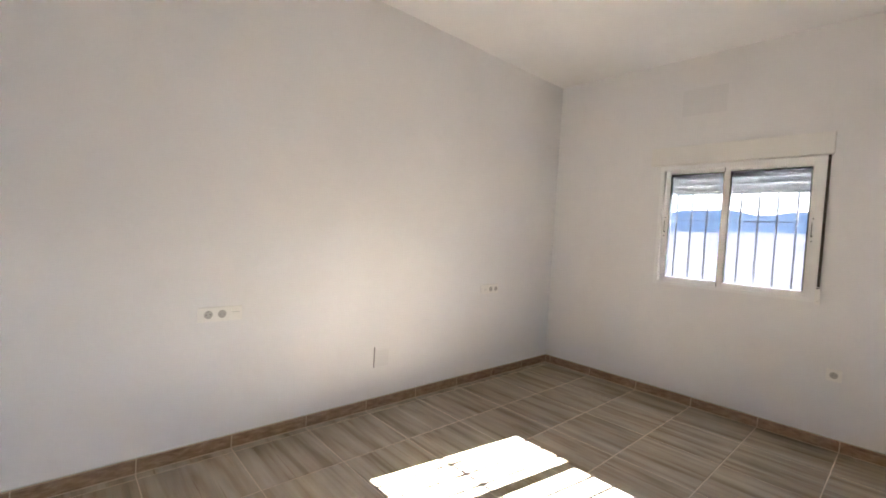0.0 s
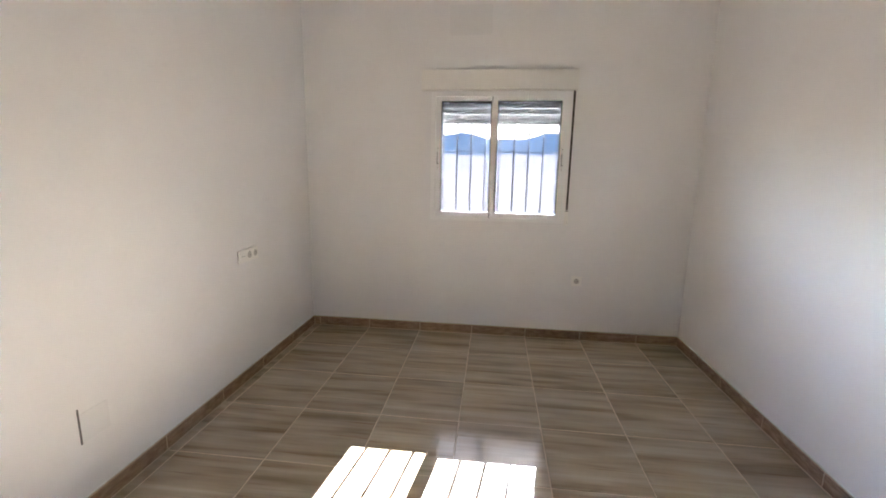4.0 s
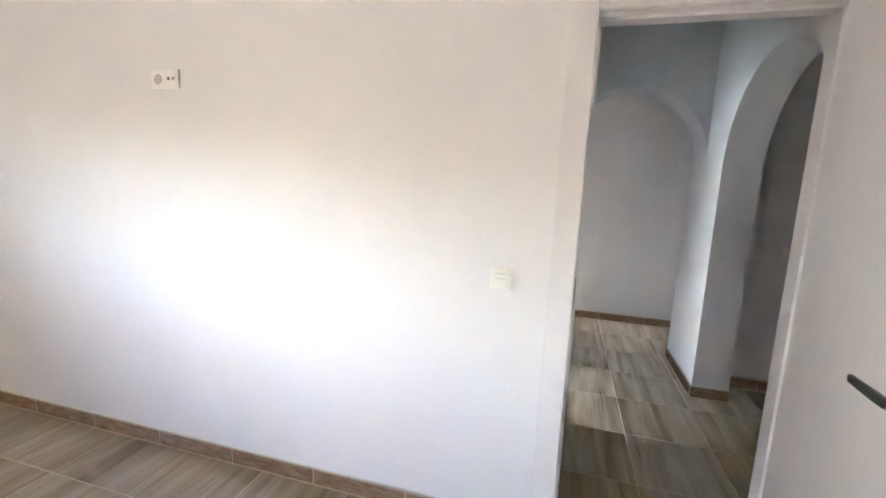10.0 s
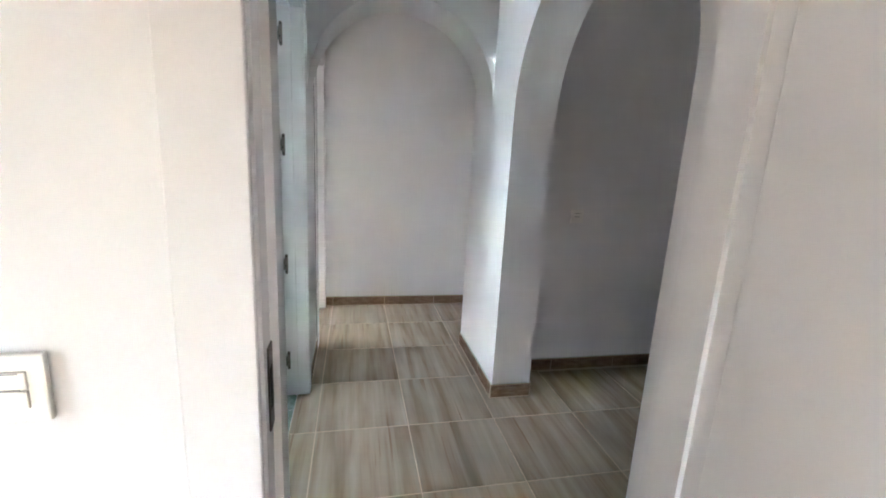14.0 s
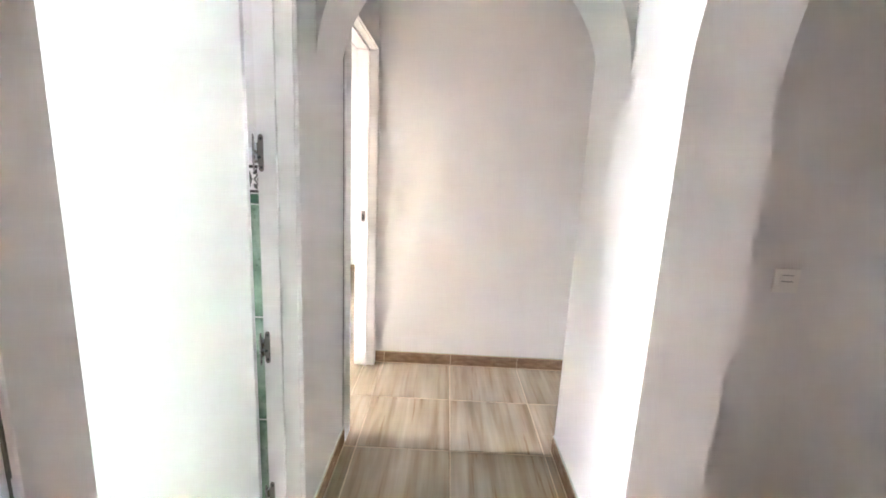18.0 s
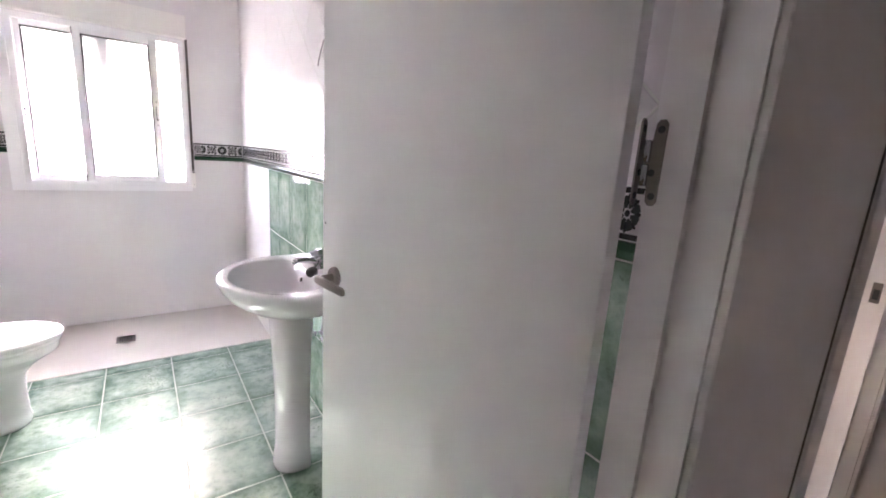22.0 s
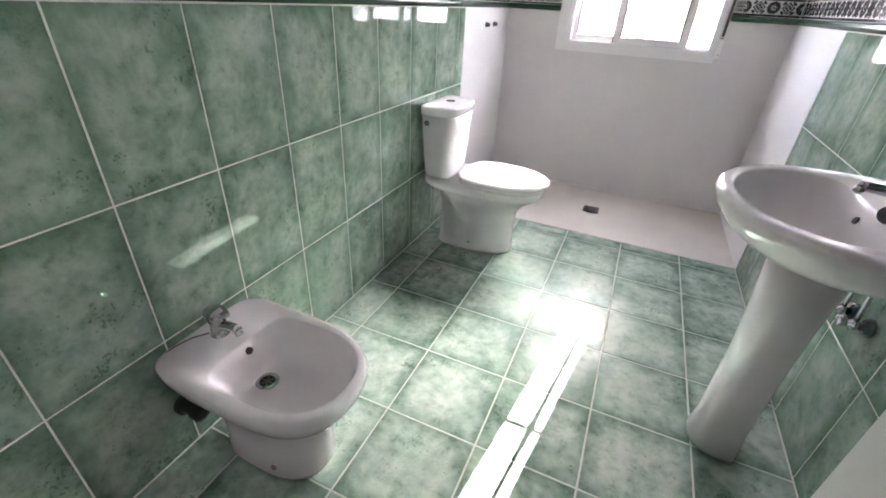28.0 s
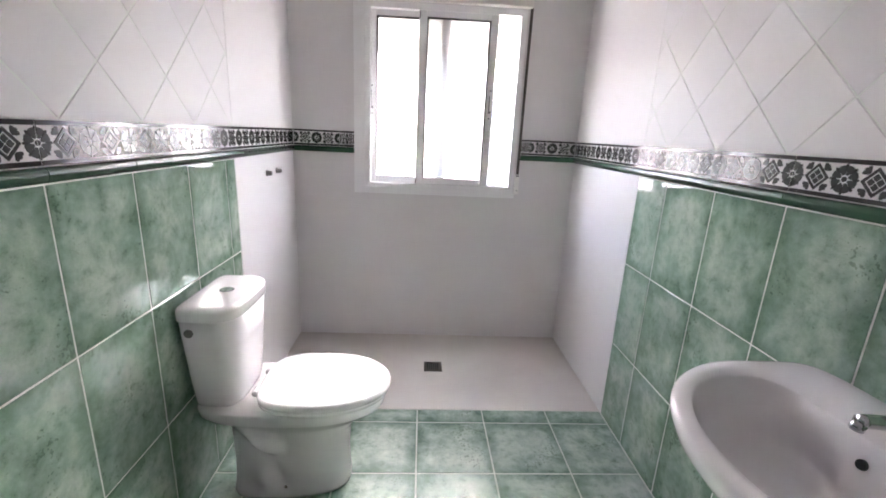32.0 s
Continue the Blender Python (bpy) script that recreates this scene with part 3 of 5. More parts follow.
def grille(x0, x1, z0, z1, y, step, first, label):
    g = thing("window_grille", ((x0 + x1) / 2, y, z0), label, "grille", "window grilles")
    base = g.matrix_world.inverted()
    zc = (z0 + z1) / 2 + 0.06
    x = first
    while x < x1 + 0.02:
        prof = [(z0, 0.0080), (zc - 0.045, 0.0080), (zc - 0.042, 0.011), (zc - 0.034, 0.011), (zc - 0.030, 0.008), (zc - 0.018, 0.009), (zc - 0.012, 0.0125), (zc + 0.012, 0.0125),
                (zc + 0.018, 0.009), (zc + 0.030, 0.008), (zc + 0.034, 0.011), (zc + 0.042, 0.011), (zc + 0.045, 0.0080), (z1, 0.0080)]
        bm = lathe((x, y, 0), (0, 0, 1), prof, 10)
        bm.transform(base)
        part("bar", bm, M_iron, g, smooth=True)
        x += step
    for z in (z0 + 0.03, zc, z1 - 0.06):
        t = 0.004 if abs(z - zc) < 0.01 else 0.008
        bm = box(x0 - 0.05, x1 + 0.05, y - 0.004, y + 0.004, z - t, z + t)
        bm.transform(base)
        part("rail", bm, M_iron, g)
    return g


window("window_1", AW, 0.0, [(-2.040, -1.545, 0.030), (-1.590, -1.004, 0.0)], (-2.148, -0.944, 2.005, 2.160), M_glass,
       ["white aluminium sliding window with half-raised roller shutter"], -0.966, 0)
grille(AW[0], AW[1], AW[2], AW[3], 0.235, 0.1213, -2.0, "white painted iron window grille with turned bars")
window("window_2", BW, BY1, [(0.617, 1.090, 0.030), (0.905, 1.360, 0.0)], (0.530, 1.542, 2.034, 2.190), M_frost,
       ["white sliding window with frosted panes, slightly open"], 1.538, 0.062)
grille(BW[0], BW[1], BW[2], BW[3], 0.262, 0.105, 0.62, "white painted iron bathroom window grille with turned bars")
window("window_3", CW, BY1, [(CW[0] + 0.03, CW[0] + 0.72, 0.030), (CW[0] + 0.68, CW[1] - 0.03, 0.0)], (CW[0] - 0.08, CW[1] + 0.08, 2.005, 2.160), M_clear,
       ["white aluminium sliding window of the bright room"], CW[1] + 0.01, 0)


# ---------- doors ----------
def lever(parent, u, side, z, metal, toward=-1):
    """A rose and a lever on one face of a leaf; side is +1 or -1 along the leaf's thickness."""
    v0 = 0.0175 * side
    h = part("door_handle", lathe((u, v0, z), (0, side, 0), [(0, 0.026), (0.006, 0.026), (0.009, 0.023), (0.010, 0.010), (0.045, 0.0080), (0.052, 0.008)], 24), metal, parent, "brushed metal lever handle")
    bm = bmesh.new()
    rings = []
    for s, hw, th in ((-0.012, 0.008, 0.004), (0.0, 0.011, 0.006), (0.03, 0.0115, 0.006), (0.08, 0.0105, 0.005), (0.118, 0.0095, 0.0045), (0.124, 0.007, 0.003)):
        uu = u + toward * s
        vv = v0 + side * (0.048 + 0.004 * math.sin(max(s, 0) * 14))
        rings.append([(uu, vv + side * th * c, z + hw * d) for c, d in ((-1, -0.7), (-0.6, -1), (0.6, -1), (1, -0.7), (1, 0.7), (0.6, 1), (-0.6, 1), (-1, 0.7))])
    add_loft(bm, rings)
    part("lever", bm, metal, h)
    return h


def door(name, at, turn, length, label, latch_z, metal):
    d = thing(name, at, label, "door", turn=turn)
    part("leaf", box(0.004, length, -0.0175, 0.0175, 0.008, DOOR_H - 0.006, 0.002, 2), M_wood_white, d)
    for side in (1, -1):
        lever(d, length - 0.062, side, latch_z, metal)
        part("screw", lathe((length - 0.012, 0.0175 * side, latch_z + 0.13), (0, side, 0), [(0, 0.003), (0.001, 0.003)], 8), M_nickel, d)
    plate = part("latch_plate", loft([[(length + t, w_ * c, latch_z - 0.03 + s_) for c, s_ in ((-1, -0.066), (-0.6, -0.075), (0.6, -0.075), (1, -0.066), (1, 0.066), (0.6, 0.075), (-0.6, 0.075), (-1, 0.066))] for t, w_ in ((0.0, 0.0115), (0.002, 0.011))]), metal, d)
    part("latch_bolt", box(length, length + 0.010, -0.007, 0.007, latch_z - 0.046, latch_z - 0.014, 0.002, 1), M_chrome, plate)
    part("keyhole", box(length + 0.0018, length + 0.0026, -0.0085, 0.0085, latch_z - 0.056, latch_z - 0.008), M_dark, plate)
    for dz in (-0.093, 0.034):
        part("screw", lathe((length + 0.0018, 0, latch_z + dz), (1, 0, 0), [(0, 0.004), (0.001, 0.0035)], 10), M_nickel, plate)
    return d


def hinge(at, turn, open_turn):
    """A butt hinge: one plate on the jamb, one on the leaf's edge, a knuckle between."""
    g = thing("door_hinge", at, "steel butt hinge screwed to the white door jamb", "hinge", "hinges of the bathroom door")
    for z_, r_ in ((-0.029, 0.0088), (0.001, 0.0084)):
        part("knuckle", lathe((0, 0, z_), (0, 0, 1), [(0, r_ - 0.0015), (0.001, r_), (0.026, r_), (0.0275, r_ - 0.0015)], 18), M_chrome, g, smooth=True)
    for nm, ang in (("jamb_plate", turn), ("leaf_plate", open_turn)):
        bm = bmesh.new()
        outl = [(0.0, -0.027), (0.008, -0.027), (0.010, -0.048), (0.014, -0.053), (0.020, -0.053), (0.024, -0.048), (0.024, 0.048), (0.020, 0.053), (0.014, 0.053), (0.010, 0.048), (0.008, 0.027), (0.0, 0.027)]
        add_loft(bm, [[(p, -0.001 + t, q) for p, q in outl] for t in (0.0, 0.0022)])
        bm.transform(pose(0, 0, 0, 0, 0, ang))
        leafp = part(nm, bm, M_hinge, g)
        for u_, q in ((0.017, -0.041), (0.0125, -0.012), (0.017, 0.041)):
            bm = lathe((u_, 0.0, q), (0, 1, 0), [(-0.0020, 0.0042), (-0.0014, 0.0046), (0.0016, 0.0046), (0.0021, 0.0042)], 12)
            bm.transform(pose(0, 0, 0, 0, 0, ang))
            part("screw", bm, M_dark, leafp)
    return g


def door_frame_x(name, ya, yb, x0, x1, label, cut=(0.09, 0.09), cut_far=(0.09, 0.09)):
    """Lining and casings of a doorway in a wall across x (clear width ya..yb, ya < yb)."""
    w = thing(name, ((x0 + x1) / 2, (ya + yb) / 2, 0), label, "door frame")
    base = w.matrix_world.inverted()

    def put(nm, bm, mt, parent=w):
        bm.transform(base)
        return part(nm, bm, mt, parent)
    t = 0.022
    put("jamb", box(x0, x1, yb, yb + t, 0, DOOR_H + t), M_wood_white)
    put("jamb", box(x0, x1, ya - t, ya, 0, DOOR_H + t), M_wood_white)
    put("head", box(x0, x1, ya, yb, DOOR_H, DOOR_H + t), M_wood_white)
    put("stop", boxes((x0 + 0.045, x0 + 0.058, yb - 0.011, yb, 0, DOOR_H), (x0 + 0.045, x0 + 0.058, ya, ya + 0.011, 0, DOOR_H), (x0 + 0.045, x0 + 0.058, ya, yb, DOOR_H - 0.011, DOOR_H)), M_wood_white)
    for xa, xb, (ca, cb) in ((x0 - 0.012, x0, cut), (x1, x1 + 0.012, cut_far)):
        put("casing", box(xa, xb, yb + 0.004, yb + cb, 0, DOOR_H + 0.09, 0.002, 1), M_wood_white)
        put("casing", box(xa, xb, ya - ca, ya - 0.004, 0, DOOR_H + 0.09, 0.002, 1), M_wood_white)
        put("head_casing", box(xa, xb, ya - 0.004, yb + 0.004, DOOR_H + 0.004, DOOR_H + 0.09, 0.002, 1), M_wood_white)
    return w


def door_frame_y(name, xa, xb, y0, y1, label, near=(0.09, 0.09), far=(0.09, 0.09), stop_y=None):
    w = thing(name, ((xa + xb) / 2, (y0 + y1) / 2, 0), label, "door frame")
    base = w.matrix_world.inverted()

    def put(nm, bm, mt, parent=w):
        bm.transform(base)
        return part(nm, bm, mt, parent)
    t = 0.022
    put("jamb", box(xb, xb + t, y0, y1, 0, DOOR_H + t), M_wood_white)
    put("jamb", box(xa - t, xa, y0, y1, 0, DOOR_H + t), M_wood_white)
    put("head", box(xa, xb, y0, y1, DOOR_H, DOOR_H + t), M_wood_white)
    s = stop_y if stop_y is not None else y0 + 0.04
    put("stop", boxes((xb - 0.011, xb, s, s + 0.013, 0, DOOR_H), (xa, xa + 0.011, s, s + 0.013, 0, DOOR_H), (xa, xb, s, s + 0.013, DOOR_H - 0.011, DOOR_H)), M_wood_white)
    for ya, yb, (ca, cb) in ((y0 - 0.012, y0, near), (y1, y1 + 0.012, far)):
        if cb:
            put("casing", box(xb + 0.004, xb + cb, ya, yb, 0, DOOR_H + 0.09, 0.002, 1), M_wood_white)
        if ca:
            put("casing", box(xa - ca, xa - 0.004, ya, yb, 0, DOOR_H + 0.09, 0.002, 1), M_wood_white)
        put("head_casing", box(xa - 0.004, xb + 0.004, ya, yb, DOOR_H + 0.004, DOOR_H + 0.09, 0.002, 1), M_wood_white)
    for x in (xa - near[0] - 0.003, xb + near[1]):
        if near[0] and near[1]:
            crack = bmesh.new()
            z, edge = 0.0, 0.0
            while z < DOOR_H + 0.09:
                step = random.uniform(0.015, 0.07)
                edge = min(0.0022, max(-0.0022, edge + random.uniform(-0.0012, 0.0012)))
                wide = random.choice((0.0008, 0.0014, 0.002, 0.0032))
                add_box(crack, x + edge - wide / 2, x + edge + wide / 2, y0 - 0.004, y0 - 0.0005, z, min(z + step, DOOR_H + 0.09))
                z += step
            put("caulk_gap", crack, M_gapline)
    return w


door_frame_x("door_frame", -4.295, -3.597, 0.0, XT, "white lacquered frame of the bedroom doorway", (0.085, 0.092), (0.085, 0.092))
strike = thing("strike_plate", (0.03, -3.598, 1.03), "small steel strike plate on the white door jamb", "strike plate")
part("plate", box(-0.013, 0.013, -0.0018, 0.0005, -0.06, 0.06, 0.001, 1), M_hinge, strike)
part("latch_hole", box(-0.008, 0.006, -0.0026, -0.0010, -0.03, 0.03), M_dark, strike)
door("door_1", (-0.014, -4.282, 0), 175.5, 0.648, "white lacquered flush door standing open with dark metal lever", 1.025, M_nickel)

door_frame_y("door_frame", 0.968, 1.752, YH, YB, "white lacquered frame of the bathroom doorway", (0.095, 0.09), (0.09, 0.0), stop_y=YB - 0.06)
door("door_2", (1.7265, -3.338, 0), 99.6, 0.748, "white lacquered flush bathroom door standing open", 1.035, M_steel)
for z in (0.216, 0.758, 1.359, 1.862):
    hinge((1.738, -3.352, z), -88, 190)

door_frame_y("door_frame", 2.437, 3.145, YH, YB, "white lacquered frame of the bright doorway", (0.10, 0.06), (0.09, 0.09))
strike = thing("strike_plate", (3.144, -3.392, 1.006), "small steel strike plate on the white door jamb", "strike plate")
part("plate", box(-0.0018, 0.0005, -0.012, 0.012, -0.034, 0.034, 0.001, 1), M_hinge, strike)
part("latch_hole", box(-0.0026, -0.0010, -0.008, 0.007, -0.022, 0.012), M_dark, strike)


# ---------- sockets and switches ----------
def to_wall(ob, at, normal):
    """Local x runs along the wall to the viewer's right, local y out of it, z up."""
    turn = math.degrees(math.atan2(normal[1], normal[0])) - 90
    ob.matrix_world = pose(*at, 0, 0, turn)


def socket_well(p, x, z, r=0.018):
    prof = [(0.0092, r + 0.004), (0.0112, r + 0.003), (0.0112, r), (0.0100, r - 0.002), (0.0098, 0.0)]
    s = part("socket_well", lathe((x, 0, z), (0, 1, 0), prof, 24), M_well, p)
    for dx in (-0.0085, 0.0085):
        part("pin_hole", lathe((x + dx, 0.0098, z), (0, 1, 0), [(0, 0.0030), (0.0005, 0.0030)], 8), M_dark, s)
    for dz in (-0.0165, 0.0165):
        part("earth_clip", box(x - 0.004, x + 0.004, 0.0098, 0.0116, z + dz - 0.0016, z + dz + 0.0016), M_chrome, s)


def rocker(p, x, z, w, h):
    k = part("rocker", box(x - w / 2, x + w / 2, 0.008, 0.0125, z - h / 2, z + h / 2, 0.0015, 2), M_plastic, p)
    return k


def plate(name, at, normal, w, h, label, category):
    ob = thing(name, at, label, category, "sockets and switches")
    to_wall(ob, at, normal)
    part("cover_plate", box(-w / 2, w / 2, 0.0, 0.009, -h / 2, h / 2, 0.003, 2), M_plastic, ob)
    return ob


def line_marks(p, segs):
    part("gap_line", boxes(*[(a, b, 0.0119, 0.0131, c, d) for a, b, c, d in segs]), M_plastic_grey, p)


s = plate("socket_plate", (XL, -3.234, 0.793), (1, 0, 0), 0.232, 0.082, "white triple plate with two power sockets and a switch", "socket")
socket_well(s, 0.062, 0.0), socket_well(s, -0.008, 0.0)
rocker(s, -0.078, 0.0, 0.046, 0.048)
line_marks(s, [(-0.098, -0.058, 0.006, 0.0085)])
s = plate("socket_plate", (XL, -0.973, 0.830), (1, 0, 0), 0.226, 0.082, "white triple plate with two power sockets and a switch", "socket")
socket_well(s, -0.010, 0.0), socket_well(s, -0.078, 0.0)
rocker(s, 0.066, 0.0, 0.046, 0.048)
line_marks(s, [(0.046, 0.086, -0.001, 0.0015)])
s = plate("socket_plate", (-0.846, 0.0, 0.509), (0, -1, 0), 0.082, 0.082, "white single power socket low on the wall", "socket")
socket_well(s, 0.0, 0.0)
s = plate("socket_plate", (0.0, -1.782, 1.814), (-1, 0, 0), 0.158, 0.082, "white double plate with power and aerial sockets", "socket")
socket_well(s, 0.038, 0.0)
bm = bmesh.new()
part("aerial_insert", box(-0.062, -0.012, 0.008, 0.011, -0.022, 0.022, 0.001, 1), M_plastic, s)
for x in (-0.050, -0.024):
    part("aerial_socket", lathe((x, 0.010, 0.002), (0, 1, 0), [(0, 0.007), (0.003, 0.007), (0.003, 0.004), (0.001, 0.003)], 14), M_dark, s)
s = plate("light_switch", (0.0, -3.330, 1.065), (-1, 0, 0), 0.083, 0.083, "white double light switch beside the doorway", "switch")
rocker(s, 0.0, 0.011, 0.048, 0.021), rocker(s, 0.0, -0.012, 0.048, 0.021)
line_marks(s, [(-0.018, 0.020, 0.019, 0.0205), (-0.018, 0.020, -0.001, 0.0008)])
s = plate("light_switch", (0.692, YH, 1.048), (0, -1, 0), 0.160, 0.084, "white plate with two double light switches", "switch")
for x in (-0.037, 0.037):
    rocker(s, x, 0.011, 0.050, 0.021), rocker(s, x, -0.012, 0.050, 0.021)
    line_marks(s, [(x - 0.022, x + 0.020, 0.019, 0.0205), (x - 0.022, x + 0.020, -0.001, 0.0008), (x + 0.019, x + 0.021, -0.02, 0.0205)])
s = plate("light_switch", (1.88, -5.056, 1.026), (-1, 0, 0), 0.083, 0.083, "white double light switch on the shaded wall", "switch")
rocker(s, 0.0, 0.011, 0.048, 0.021), rocker(s, 0.0, -0.012, 0.048, 0.021)
line_marks(s, [(-0.018, 0.020, 0.018, 0.0205), (-0.018, 0.020, -0.003, 0.000)])
# patches and slits in the bedroom plaster
tagged(link_mesh("wall_patch", box(-1.935, -1.610, -0.0025, 0.0005, 2.415, 2.630, 0.001, 1), M_patch), "faint rectangular filled patch in the white wall", "wall patch")
tagged(link_mesh("wall_slit", box(XL - 0.001, XL + 0.0015, -2.193, -2.185, 0.305, 0.455), M_gapline), "narrow dark slit cut in the white wall", "wall slit")
tagged(link_mesh("wall_patch", box(XL - 0.001, XL + 0.0016, -2.184, -2.060, 0.307, 0.430, 0.0008, 1), M_patch), "small square filled patch beside the slit in the white wall", "wall patch")


# ---------- toilet ----------
def even_ring(ring, n=110):
    """The same closed outline with n points at even steps, from its first point on."""
    pts = [Vector(p) for p in ring] + [Vector(ring[0])]
    run = [0.0]
    for a, b in zip(pts, pts[1:]):
        run.append(run[-1] + (b - a).length)
    out, k = [], 0
    for i in range(n):
        s = run[-1] * i / n
        while run[k + 1] < s:
            k += 1
        f_ = (s - run[k]) / max(run[k + 1] - run[k], 1e-9)
        out.append(tuple(pts[k].lerp(pts[k + 1], f_)))
    return out


def toilet(at):
    t = thing("toilet", at, "white ceramic close-coupled toilet with closed lid", "toilet")
    # pedestal and bowl, away from the wall along +x
    rings = [oval(0.275, 0, 0.0, 0.245, 0.175, 0.118, 2.4, 5, 72), oval(0.275, 0, 0.012, 0.248, 0.178, 0.121, 2.4, 5, 72), oval(0.275, 0, 0.06, 0.243, 0.176, 0.112, 2.4, 4, 72),
             oval(0.278, 0, 0.15, 0.238, 0.178, 0.110, 2.4, 4, 72), oval(0.28, 0, 0.24, 0.242, 0.180, 0.114, 2.3, 4, 72), oval(0.29, 0, 0.285, 0.262, 0.190, 0.128, 2.2, 4, 72),
             oval(0.31, 0, 0.320, 0.292, 0.215, 0.152, 2.2, 4, 72), oval(0.328, 0, 0.343, 0.308, 0.26, 0.170, 2.2, 4, 72), oval(0.335, 0, 0.352, 0.313, 0.318, 0.176, 2.2, 4, 72), oval(0.335, 0, 0.364, 0.315, 0.326, 0.178, 2.2, 4.5, 72), oval(0.335, 0, 0.385, 0.316, 0.330, 0.179, 2.2, 4.5, 72), oval(0.335, 0, 0.392, 0.308, 0.325, 0.172, 2.2, 4.5, 72)]
    fine = []
    rings = [even_ring(r) for r in rings]
    for ra, rb in zip(rings, rings[1:]):
        n_ = max(1, int((rb[0][2] - ra[0][2]) / 0.014))
        for i in range(n_):
            k = i / n_
            fine.append([tuple(a + (b - a) * k for a, b in zip(p, q)) for p, q in zip(ra, rb)])
    fine.append(rings[-1])
    for ring in fine:       # the flanks are hollowed above the trapway and swell over it
        for i, (u, w_, z) in enumerate(ring):
            lean = u - 0.235 - (0.25 - z) * 0.8
            push = -0.050 * math.exp(-(lean / 0.036) ** 2 - ((z - 0.25) / 0.05) ** 2) + 0.020 * math.exp(-((u - 0.33) / 0.05) ** 2 - ((z - 0.14) / 0.06) ** 2) - 0.026 * math.exp(-((u - 0.235) / 0.04) ** 2 - ((z - 0.09) / 0.05) ** 2)
            if abs(w_) > 0.06:
                ring[i] = (u, w_ + math.copysign(push, w_), z)
    bowl = part("bowl", loft(fine), M_ceramic, t, smooth=True)
    # trapway bulge on both flanks
    for sd in (1, -1):
        part("fixing_cap", lathe((0.30, sd * 0.108, 0.045), (0, sd, 0), [(0, 0.009), (0.006, 0.008), (0.008, 0.004)], 12), M_steel, bowl)
    # seat and lid
    seat = part("seat", loft([oval(0.41, 0, z, 0.255 * k, 0.21 * k, 0.184 * k, 2.15, 3.0, 48) for z, k in ((0.393, 0.97), (0.396, 0.99), (0.408, 0.995), (0.411, 0.98))]), M_seat, t, smooth=True)
    part("lid", loft([oval(0.41, 0, z, 0.262 * k, 0.205 * k, 0.190 * k, 2.12, 3.2, 48) for z, k in ((0.412, 0.975), (0.415, 0.995), (0.424, 1.0), (0.432, 0.985), (0.437, 0.94), (0.440, 0.80), (0.4415, 0.4))]), M_seat, t, "white plastic lid", True)
    for sd in (0.07, -0.07):
        part("seat_hinge", lathe((0.202, sd - 0.02, 0.418), (0, 1, 0), [(0, 0.010), (0.002, 0.012), (0.038, 0.012), (0.04, 0.010)], 14), M_seat, seat, smooth=True)
    # cistern
    cs = [(0.393, 0.118, 0.068, 0.122), (0.400, 0.125, 0.074, 0.130), (0.415, 0.129, 0.078, 0.135), (0.50, 0.136, 0.084, 0.145), (0.62, 0.143, 0.089, 0.157), (0.725, 0.149, 0.092, 0.166)]
    part("cistern", loft([oval(0.097, -0.004, z, f_ - 0.055, b_, h_, 3.4, 9, 64) for z, f_, b_, h_ in cs]), M_ceramic, t, smooth=True)
    lid = part("cistern_lid", loft([oval(0.098, -0.004, z, f_ - 0.012, b_, h_ - 0.008, 3.3, 9, 64) for z, f_, b_, h_ in ((0.727, 0.104, 0.090, 0.178), (0.729, 0.110, 0.093, 0.184), (0.732, 0.111, 0.0935, 0.185), (0.758, 0.111, 0.0935, 0.185), (0.765, 0.109, 0.092, 0.183), (0.7695, 0.103, 0.090, 0.177), (0.772, 0.09, 0.08, 0.16), (0.773, 0.05, 0.05, 0.10))]), M_ceramic, t, smooth=True)
    bt = part("flush_button", lathe((0.10, -0.004, 0.770), (0, 0, 1), [(0, 0.024), (0.005, 0.024), (0.007, 0.021), (0.0065, 0.0)], 24), M_chrome, lid, "chrome flush button")
    part("button_split", box(0.099, 0.101, -0.024, 0.016, 0.7765, 0.7775), M_dark, bt)
    part("side_valve", lathe((0.045, -0.161, 0.686), (0, -1, 0), [(0, 0.014), (0.010, 0.014), (0.012, 0.010)], 16), M_nickel, t, "steel plug on the cistern's side")
    return t


toilet((BX0 + 0.012, -1.105, 0.0))


